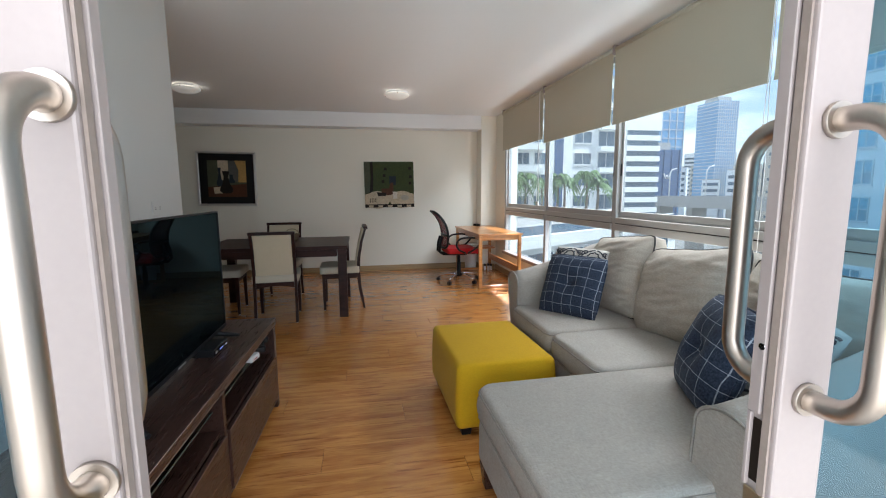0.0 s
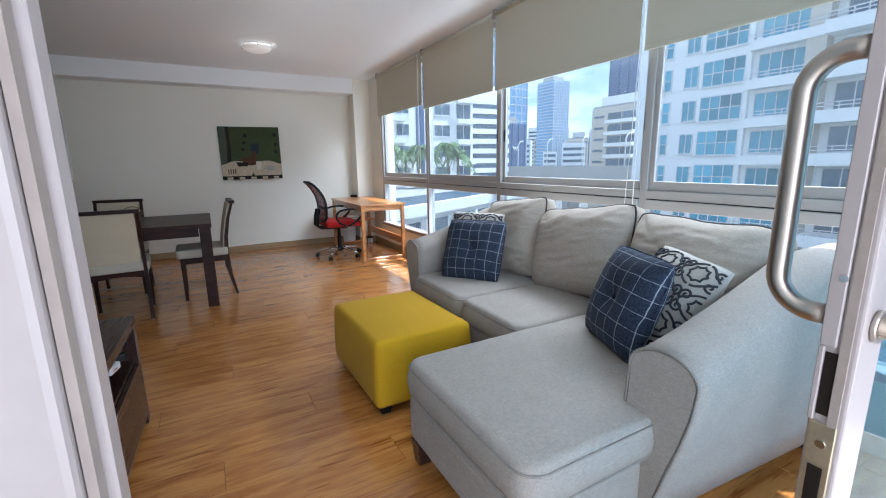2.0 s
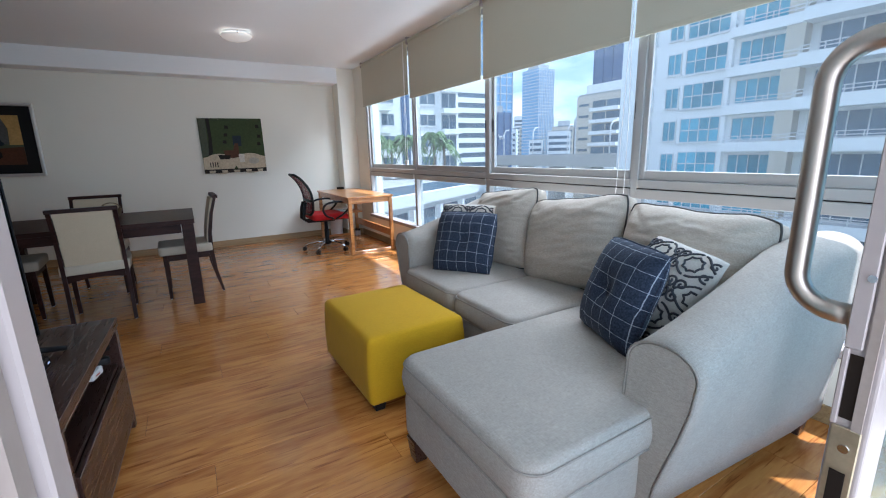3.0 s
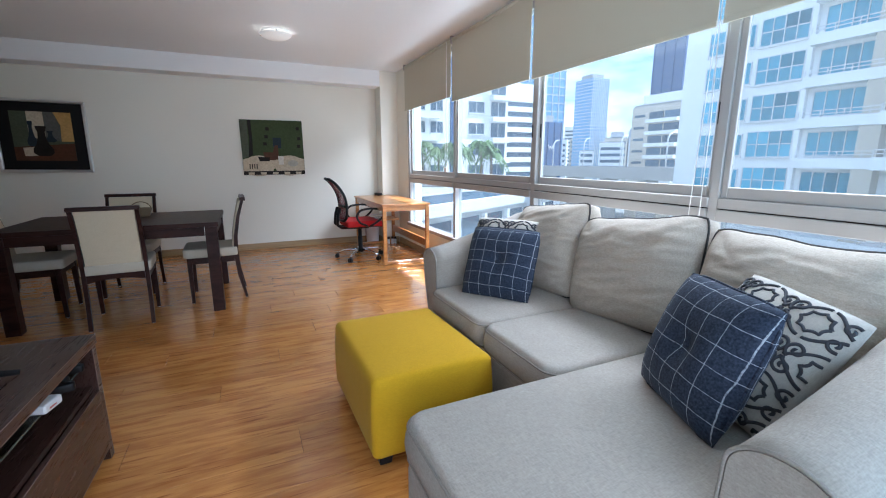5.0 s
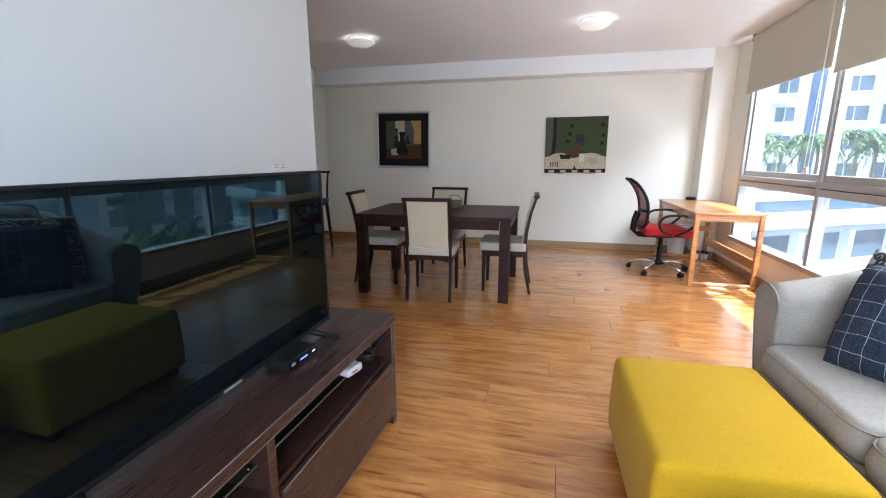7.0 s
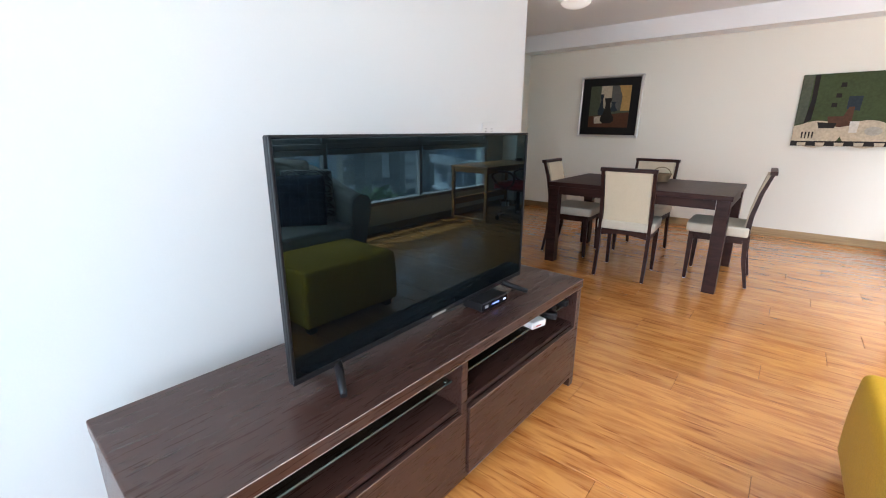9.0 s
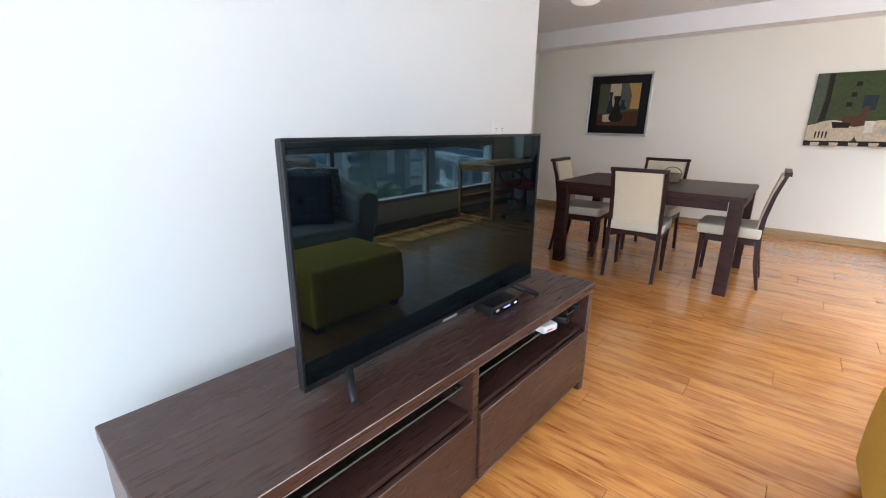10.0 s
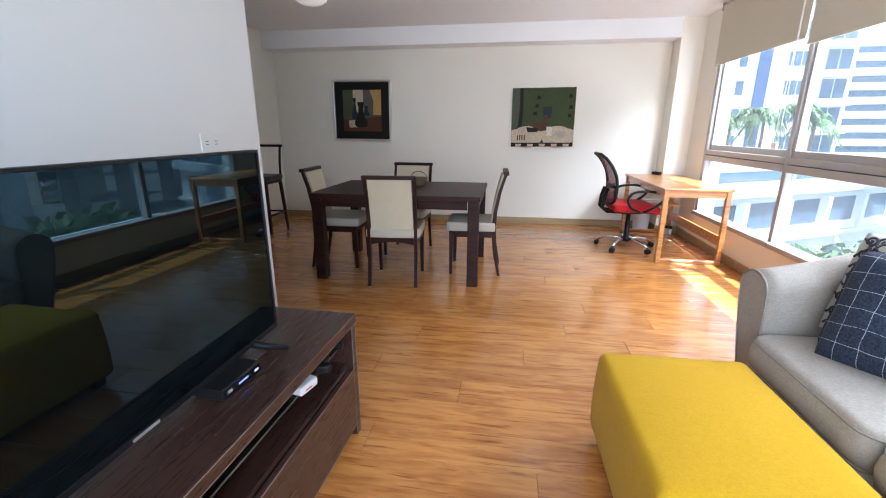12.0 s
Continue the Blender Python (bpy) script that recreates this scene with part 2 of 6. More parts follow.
M_STEEL = mat("brushed_steel", (0.53, 0.475, 0.42), 0.34, 1.0, 260, 0.05, 4, 0.05, stretch=(1, 1, 0.1))
M_CHROME = mat("chrome", (0.75, 0.75, 0.76), 0.1, 1.0, 100, 0.02)
M_LATCH = mat("worn_brass_latch", (0.50, 0.43, 0.30), 0.4, 0.9, 160, 0.15, 30, 0.2)
M_BLACK = mat("black_plastic", (0.010, 0.010, 0.011), 0.38, 0, 200, 0.1, spec=0.22)
# near-black colour in place of the shade inside grooves, slots and the keyhole
M_GAP_SHADE = mat("cavity_shade", (0.02, 0.015, 0.012), 0.9, spec=0.05)
M_BLIND = mat("blind_fabric", (0.56, 0.53, 0.42), 0.85, 0, 900, 0.06, 1.5, 0.02, bump=0.15)
M_WHITE = mat("white_plastic", (0.78, 0.78, 0.77), 0.4, 0, 120, 0.02)
M_SOFA = fabric("sofa_linen", (0.462, 0.415, 0.362), (0.268, 0.241, 0.208), 330, fold=0.02)
M_CUSHION = fabric("cushion_linen", (0.55, 0.478, 0.395), (0.33, 0.285, 0.23), 260, fold=0.22, fold_scale=9.0)
M_PIPE = fabric("sofa_piping", (0.36, 0.325, 0.285), (0.22, 0.195, 0.17), 300, fold=0)
M_PIPE_DARK = fabric("cushion_piping", (0.10, 0.095, 0.09), (0.05, 0.047, 0.045), 300, fold=0)
M_YELLOW = fabric("mustard_cloth", (0.62, 0.36, 0.012), (0.45, 0.25, 0.008), 420, fold=0.08)
M_CREAM = fabric("cream_upholstery", (0.66, 0.57, 0.41), (0.52, 0.44, 0.31), 500, fold=0.04)
M_SEATGREY = fabric("seat_upholstery", (0.60, 0.55, 0.44), (0.47, 0.42, 0.33), 500, fold=0.06)
M_RED = fabric("red_cloth", (0.50, 0.025, 0.025), (0.36, 0.012, 0.014), 500, fold=0.05)
M_GLASS = glass("window_glass", (0.735, 0.80, 0.835), haze=0.02)
M_DOORGLASS = glass("door_glass", (0.60, 0.80, 0.90))


# ---- mesh helpers ----
def box(bm, x0, x1, y0, y1, z0, z1, bevel=0.0, seg=2):
    b2 = bmesh.new()
    bmesh.ops.create_cube(b2, size=1.0, matrix=Matrix.LocRotScale(((x0 + x1) / 2, (y0 + y1) / 2, (z0 + z1) / 2), None, (x1 - x0, y1 - y0, z1 - z0)))
    if bevel:
        bmesh.ops.bevel(b2, geom=b2.edges[:], offset=bevel, segments=seg, profile=0.5, affect="EDGES")
    return merge(bm, b2)


def merge(bm, b2, m=None):
    made = [bm.verts.new(m @ v.co if m else v.co) for v in b2.verts]
    b2.verts.index_update()
    for f in b2.faces:
        nf = bm.faces.new([made[v.index] for v in f.verts])
        nf.smooth = f.smooth
    b2.free()
    return bm


def tube(bm, pts, r, seg=12, closed=False, caps=True):
    """A round rod along points; r a number or one for each point."""
    pts = [Vector(p) for p in pts]
    n = len(pts)
    rings, up = [], None
    for i, p in enumerate(pts):
        a, c = pts[(i - 1) % n if closed else max(i - 1, 0)], pts[(i + 1) % n if closed else min(i + 1, n - 1)]
        d = (c - a).normalized()
        if up is None:
            up = d.orthogonal().normalized()
        up = (up - d * up.dot(d)).normalized()
        side = d.cross(up)
        rad = r[i] if isinstance(r, (list, tuple)) else r
        rings.append([bm.verts.new(p + rad * (math.cos(2 * math.pi * k / seg) * up + math.sin(2 * math.pi * k / seg) * side)) for k in range(seg)])
    for i in range(n if closed else n - 1):
        q, w = rings[i], rings[(i + 1) % n]
        for k in range(seg):
            bm.faces.new((q[k], q[(k + 1) % seg], w[(k + 1) % seg], w[k])).smooth = True
    if caps and not closed:
        bm.faces.new(rings[0][::-1])
        bm.faces.new(rings[-1])
    return bm


def lathe(bm, profile, seg=24, at=(0, 0, 0)):
    """Turns (radius, height) pairs round the upright axis through at."""
    rings = []
    for r, z in profile:
        if r < 1e-5:
            rings.append([bm.verts.new((at[0], at[1], at[2] + z))])
        else:
            rings.append([bm.verts.new((at[0] + r * math.cos(2 * math.pi * k / seg), at[1] + r * math.sin(2 * math.pi * k / seg), at[2] + z)) for k in range(seg)])
    for a, b in zip(rings, rings[1:]):
        for k in range(seg):
            q = [a[k % len(a)], a[(k + 1) % len(a)], b[(k + 1) % len(b)], b[k % len(b)]]
            q = list(dict.fromkeys(q))
            if len(q) > 2:
                bm.faces.new(q).smooth = True
    return bm


def sweep(bm, profile, y0, y1):
    """An (x, z) outline drawn out from y0 to y1, with end faces."""
    a = [bm.verts.new((x, y0, z)) for x, z in profile]
    b = [bm.verts.new((x, y1, z)) for x, z in profile]
    n = len(profile)
    for k in range(n):
        bm.faces.new((a[k], a[(k + 1) % n], b[(k + 1) % n], b[k]))
    bm.faces.new(a[::-1])
    bm.faces.new(b)
    return bm


def taper(bm, top, bottom, z0, z1, bevel=0.003):
    """A leg: a square bar from the rectangle bottom at z0 to the rectangle top at z1 (x0, x1, y0, y1)."""
    b2 = bmesh.new()
    v = [b2.verts.new((x, y, z)) for q, z in ((bottom, z0), (top, z1)) for x, y in ((q[0], q[2]), (q[1], q[2]), (q[1], q[3]), (q[0], q[3]))]
    b2.faces.new((v[3], v[2], v[1], v[0]))
    b2.faces.new(v[4:])
    for k in range(4):
        b2.faces.new((v[k], v[(k + 1) % 4], v[4 + (k + 1) % 4], v[4 + k]))
    if bevel:
        bmesh.ops.bevel(b2, geom=b2.edges[:], offset=bevel, segments=1, affect="EDGES")
    return merge(bm, b2)


def puff(bm, lx, ly, lz, r=0.35, n=14, sag=0.0, m=None):
    """A stuffed block, centred: full in the middle of each face, tight at the seams."""
    b2 = bmesh.new()
    bmesh.ops.create_cube(b2, size=2.0)
    bmesh.ops.subdivide_edges(b2, edges=b2.edges[:], cuts=n, use_grid_fill=True)
    for v in b2.verts:
        x, y, z = v.co
        k = 1.0 / max(1e-6, (abs(x) ** 6 + abs(y) ** 6 + abs(z) ** 6) ** (1 / 6.0))
        p = Vector((x, y, z)).lerp(Vector((x * k, y * k, z * k)), r)
        p.z *= 1 + sag * (1 - x * x) * (1 - y * y)
        v.co = (p.x * lx / 2, p.y * ly / 2, p.z * lz / 2)
    for f in b2.faces:
        f.smooth = True
    return merge(bm, b2, m)


def mesh_of(name, bm, material, smooth=None):
    bmesh.ops.recalc_face_normals(bm, faces=bm.faces[:])
    me = bpy.data.meshes.new(name)
    bm.to_mesh(me)
    bm.free()
    for one in material if isinstance(material, (list, tuple)) else [material]:
        me.materials.append(one)
    if smooth is not None:
        for p in me.polygons:
            p.use_smooth = smooth
    return me


def part(name, bm, material, parent, label="", m=None, smooth=None):
    ob = new(name, mesh_of(name, bm, material, smooth))
    ob.parent = parent
    if m is not None:
        ob.matrix_basis = m
    return tagged(ob, label)


def thing(name, m, label, category, group=""):
    ob = new(name)
    ob.empty_display_size = 0.1
    ob.matrix_basis = m
    return tagged(ob, label, category, group)


def structure(name, bm, material, label, category, m=None):
    ob = new(name, mesh_of(name, bm, material))
    if m is not None:
        ob.matrix_basis = m
    return tagged(ob, label, category, kind="structure")


def B(*a, **k):
    return box(bmesh.new(), *a, **k)


# ---- the room ----
XW, YB, XL, ZC, XT, YT, YD = 2.13, 6.475, -3.1, 2.40, -1.10, 2.70, 0.085
JAMBS = (5.81, 4.375, 2.985, 1.55, 0.165)
SILL, TR0, TR1, HEAD = 0.315, 0.905, 1.014, 2.34

bm = B(XL - 0.2, XW + 0.2, -0.02, YB + 0.2, -0.20, -0.012)
floor = structure("floor", bm, M_SUB, "warm brown laminate plank floor with a soft gloss", "floor")
bm = B(XL - 0.2, XW + 0.25, -0.02, YB + 0.2, ZC, ZC + 0.2)
structure("ceiling", bm, M_CEIL, "plain white painted flat ceiling", "ceiling")
structure("wall_north", B(XL - 0.2, XW + 0.25, YB, YB + 0.2, 0, ZC), M_CREAM_WALL, "cream painted back wall of the dining area", "wall")
structure("wall_west", B(XL - 0.2, XL, -0.02, YB, 0, ZC), M_CREAM_WALL, "cream painted side wall of the dining area", "wall")
structure("wall_tv", B(XT - 0.15, XT, -0.02, YT, 0, ZC, bevel=0.004, seg=1), M_WALL, "smooth white painted wall behind the television", "wall")
structure("wall_south_west", B(XL, XT - 0.15, -0.02, 0.15, 0, ZC), M_CREAM_WALL, "cream painted wall beside the balcony door", "wall")
structure("beam", B(XL, 1.885, 6.22, YB, 2.195, ZC, bevel=0.003, seg=1), M_CEIL, "white painted ceiling beam along the back wall", "beam")
structure("column", B(1.885, XW + 0.002, 6.22, YB, 0, ZC, bevel=0.004, seg=1), M_CREAM_WALL, "cream painted square corner column beside the window", "column")
bm = B(XW, XW + 0.2, -0.02, YB, 0, SILL)
box(bm, XW, XW + 0.2, -0.02, YB, HEAD, ZC)
box(bm, XW, XW + 0.2, JAMBS[0], YB, SILL, HEAD)
box(bm, XW, XW + 0.2, 0.04, JAMBS[-1], SILL, HEAD)
structure("wall_east", bm, M_CREAM_WALL, "cream painted window wall with a low parapet", "wall")


def baseboard(name, x0, x1, y0, y1):
    structure(name, B(x0, x1, y0, y1, 0.0, 0.085, bevel=0.004, seg=1), M_BASE, "light brown wooden baseboard at the foot of the wall", "baseboard")


baseboard("baseboard_north", XL + 0.013, 1.885, YB - 0.013, YB)
baseboard("baseboard_column", 1.885, XW - 0.014, 6.207, 6.22)
baseboard("baseboard_column_side", 1.872, 1.885, 6.207, YB - 0.013)
baseboard("baseboard_east", XW - 0.013, XW, 0.14, 6.206)
baseboard("baseboard_west", XL, XL + 0.013, 0.2, YB)
baseboard("baseboard_tv", XT, XT + 0.013, 0.14, YT)
baseboard("baseboard_tv_end", XT - 0.15, XT + 0.013, YT, YT + 0.013)

# ---- the windows: four bays, a sliding pair above and a fixed light below ----
for bay, (y1, y0) in enumerate(zip(JAMBS, JAMBS[1:])):
    win = tagged(new("window_%d" % (bay + 1)), "grey aluminium window bay with clear glass over the city", "window", "window bays", "structure")
    xf, xb = XW + 0.005, XW + 0.085
    half = 0.024
    bm = B(xf, xb, y0 - half if bay < 3 else y0, y0 + half, SILL + 0.045, HEAD, bevel=0.003, seg=1)
    part("window_post", bm, M_ALU, win)
    if bay == 0:
        part("window_post", B(xf, xb, y1 - 0.055, y1, SILL + 0.045, HEAD, bevel=0.003, seg=1), M_ALU, win)
    lo, hi = y0 + half, (y1 - half if bay else y1 - 0.055)
    bm = B(xf - 0.012, xb, lo, hi, TR0, TR0 + 0.055, bevel=0.003, seg=1)
    part("transom", bm, M_ALU, win)
    # a dark strip stands for the shaded gap in the transom
    part("groove_shade", B(xf + 0.004, xb - 0.004, lo, hi, TR0 + 0.0552, TR0 + 0.0598), M_GAP_SHADE, win, "dark strip for the shade in the groove")
    part("transom_track", B(xf - 0.002, xb, lo, hi, TR0 + 0.060, TR1, bevel=0.003, seg=1), M_ALU, win)
    part("window_sill", B(xf - 0.03, xb + 0.02, y0 - half if bay < 3 else y0, y1 - half if bay else y1, SILL + 0.002, SILL + 0.044, bevel=0.004, seg=1), M_ALU_LIGHT, win, "pale aluminium sill")
    part("window_head", B(xf, xb, lo, hi, HEAD - 0.05, HEAD, bevel=0.003, seg=1), M_ALU, win)
    # the sliding sash stands a little in front of the fixed one
    xs = xf + (0.012 if bay % 2 else 0.030)
    sash = part("sash", B(xs, xs + 0.022, lo + 0.001, lo + 0.030, TR1 + 0.001, HEAD - 0.051, bevel=0.002, seg=1), M_ALU, win)
    part("sash_stile", B(xs, xs + 0.022, hi - 0.030, hi - 0.001, TR1 + 0.001, HEAD - 0.051, bevel=0.002, seg=1), M_ALU, sash)
    part("sash_rail", B(xs, xs + 0.022, lo + 0.031, hi - 0.031, TR1 + 0.001, TR1 + 0.052, bevel=0.002, seg=1), M_ALU, sash)
    part("latch", B(xs - 0.006, xs - 0.0005, lo + 0.009, lo + 0.021, 1.36, 1.46, bevel=0.002, seg=1), M_BLACK, sash, "black sash latch")
    if bay == 2:
        part("latch", B(xs - 0.006, xs - 0.0005, hi - 0.021, hi - 0.009, 1.36, 1.46, bevel=0.002, seg=1), M_BLACK, sash, "black sash latch")
    g = part("pane", B(xs + 0.009, xs + 0.013, lo + 0.031, hi - 0.031, TR1 + 0.053, HEAD - 0.052), M_GLASS, sash)
    g.visible_shadow = False
    g = part("pane", B(xf + 0.045, xf + 0.049, lo + 0.001, hi - 0.001, SILL + 0.046, TR0 - 0.002), M_GLASS, win)
    g.visible_shadow = False
    part("bead", B(xf + 0.03, xf + 0.06, lo + 0.001, lo + 0.02, SILL + 0.046, TR0 - 0.002), M_ALU_LIGHT, win)

# ---- the roller blinds ----
BLINDS = [(5.735, 4.345, 1.85), (4.315, 2.995, 1.80), (2.965, 1.595, 1.795), (1.565, 0.20, 1.80)]
for y1, y0, hem in BLINDS:
    t = thing("roller_blind", pose(2.075, (y0 + y1) / 2, hem), "half-lowered beige fabric roller blind under the ceiling", "blind", "window blinds")
    h = (y1 - y0) / 2
    up = 2.36 - hem
    part("cloth", B(-0.0015, 0.0015, -h, h, 0.0, up), M_BLIND, t)
    part("hem_bar", B(-0.006, 0.006, -h, h, -0.022, 0.002, bevel=0.004, seg=2), M_BLIND, t)
    part("roller", tube(bmesh.new(), [(0.012, -h, up + 0.005), (0.012, h, up + 0.005)], 0.022), M_BLIND, t)
    for s in (-1, 1):
        part("bracket", B(-0.012, 0.04, s * (h + 0.004) - 0.003, s * (h + 0.004) + 0.003, up - 0.03, up + 0.0395), M_ALU_LIGHT, t)

# ---- the balcony door: two sliding glass leaves, half open ----
def door_leaf(name, x_edge, s, width, y0, y1):
    """A leaf whose free upright edge stands at x_edge and that reaches away from it along s."""
    d = tagged(new(name), "half-open sliding glass door leaf with a white aluminium frame and steel handle", "door", "balcony door leaves", "structure")
    X = lambda a, b: (min(x_edge + s * a, x_edge + s * b), max(x_edge + s * a, x_edge + s * b))  # noqa: E731
    z1 = 2.32
    part("stile", B(*X(0.0, 0.066), y0, y1, 0.012, z1, bevel=0.003, seg=2), M_ALU_LIGHT, d)
    part("stile", B(*X(width - 0.066, width), y0, y1, 0.012, z1, bevel=0.003, seg=2), M_ALU_LIGHT, d)
    part("rail", B(*X(0.067, width - 0.067), y0, y1, 0.012, 0.11, bevel=0.003, seg=1), M_ALU_LIGHT, d)
    part("rail", B(*X(0.067, width - 0.067), y0, y1, z1 - 0.08, z1, bevel=0.003, seg=1), M_ALU_LIGHT, d)
    g = part("pane", B(*X(0.067, width - 0.067), (y0 + y1) / 2 - 0.003, (y0 + y1) / 2 + 0.003, 0.111, z1 - 0.081), M_DOORGLASS, d)
    g.visible_shadow = False
    part("seal", B(*X(-0.0035, -0.0005), y0 + 0.006, y0 + 0.015, 0.02, z1 - 0.01), M_SEAL, d, "brown pile seal")
    part("edge_trim", B(*X(-0.006, -0.0005), y0 + 0.018, y1 - 0.001, 0.98 if s > 0 else 0.02, z1 - 0.01, bevel=0.001, seg=1), M_ALU_LIGHT, d)
    if s > 0:
        plate = part("lock_plate", B(*X(-0.004, -0.0005), y0 + 0.005, y1 - 0.003, 0.72, 0.885, bevel=0.001, seg=1), M_LATCH, d, "worn brass lock plate")
        part("keyhole", B(*X(-0.0055, -0.0042), y0 + 0.011, y1 - 0.009, 0.775, 0.83), M_GAP_SHADE, plate)
        for z in (0.745, 0.86):
            part("screw", tube(bmesh.new(), [(x_edge - s * 0.0042, (y0 + y1) / 2, z), (x_edge - s * 0.0058, (y0 + y1) / 2, z)], 0.005), M_CHROME, plate)
        part("lock_slot", B(*X(-0.002, -0.0004), y0 + 0.013, y1 - 0.007, 0.895, 0.972), M_GAP_SHADE, d)
        part("edge_trim", B(*X(-0.006, -0.0005), y1 - 0.0065, y1 - 0.001, 0.887, 0.979, bevel=0.001, seg=1), M_ALU_LIGHT, d)
        part("screw", tube(bmesh.new(), [(x_edge - s * 0.006, (y0 + y1) / 2 + 0.004, 1.06), (x_edge - s * 0.0072, (y0 + y1) / 2 + 0.004, 1.06)], 0.004), M_CHROME, d)
    for face, out in ((y0, -1), (y1, 1)):
        xm = x_edge + s * (0.033 if s > 0 else 0.022 + 0.006 * out)
        h = bmesh.new()
        pts, r = [], 0.042
        zt, zb, yo = 1.305, 1.005, face + out * (0.064 if s > 0 else 0.054)
        pts.append((xm, face + out * 0.001, zt))
        for k in range(9):
            a = math.pi / 2 * k / 8
            pts.append((xm, yo - out * r + out * r * math.sin(a), zt - r + r * math.cos(a)))
        for k in range(9):
            a = math.pi / 2 * k / 8
            pts.append((xm, yo - out * r + out * r * math.cos(a), zb + r - r * math.sin(a)))
        pts.append((xm, face + out * 0.001, zb))
        hd = part("handle", tube(h, pts, 0.0125, 20), M_STEEL, d, "brushed steel pull handle")
        for z in (zt, zb):
            part("flange", tube(bmesh.new(), [(xm, face + out * 0.0005, z), (xm, face + out * 0.006, z)], 0.0185, 20), M_STEEL, hd)
    return d


door_leaf("door_1", -0.172, -1, 0.90, 0.066, 0.100)
door_leaf("door_2", 0.475, 1, 0.90, 0.066, 0.100)
fixed = tagged(new("door_3"), "fixed glass light in a white aluminium frame beside the door", "door", "balcony door leaves", "structure")
part("stile", B(1.40, 1.46, 0.105, 0.139, 0.012, 2.32, bevel=0.003, seg=1), M_ALU_LIGHT, fixed)
part("stile", B(2.06, 2.124, 0.105, 0.139, 0.012, 2.32, bevel=0.003, seg=1), M_ALU_LIGHT, fixed)
part("rail", B(1.461, 2.059, 0.105, 0.139, 0.012, 0.10, bevel=0.003, seg=1), M_ALU_LIGHT, fixed)
part("rail", B(1.461, 2.059, 0.105, 0.139, 2.25, 2.32, bevel=0.003, seg=1), M_ALU_LIGHT, fixed)
g = part("pane", B(1.461, 2.059, 0.119, 0.125, 0.101, 2.249), M_DOORGLASS, fixed)
g.visible_shadow = False
bm = B(XT, XW, 0.03, 0.145, 0.0, 0.010, bevel=0.002, seg=1)
structure("door_track", bm, M_ALU_LIGHT, "white aluminium door track on the floor", "door track")
structure("door_head", B(XT, XW, 0.03, 0.145, 2.322, ZC, bevel=0.002, seg=1), M_ALU_LIGHT, "white aluminium frame head over the balcony door", "door frame")
structure("balcony_floor", B(XT - 0.5, XW + 0.2, -1.6, -0.022, -0.2, -0.01), mat("balcony_tile", (0.52, 0.49, 0.44), 0.5, 0, 40, 0.05), "pale tiled balcony floor outside the door", "floor")
structure("balcony_ceiling", B(XT - 0.5, XW + 0.25, -1.6, -0.022, 2.45, 2.65), M_CEIL, "white painted slab over the balcony", "ceiling")
structure("balcony_wall", B(XT - 0.5, XT - 0.3, -1.6, -0.022, 0, 2.45), M_WALL, "cream painted side wall of the balcony", "wall")


# ---- sofa with chaise ----
def piping(bm, pts, r=0.0034, closed=True):
    return tube(bm, pts, r, 6, closed)


def round_loop(x0, x1, y0, y1, z, r=0.05, n=9):
    out = []
    for cx, cy, a0 in ((x1 - r, y1 - r, 0), (x0 + r, y1 - r, 90), (x0 + r, y0 + r, 180), (x1 - r, y0 + r, 270)):
        for k in range(n):
            a = radians(a0 + 90 * k / (n - 1))
            out.append((cx + r * math.cos(a), cy + r * math.sin(a), z))
    return out


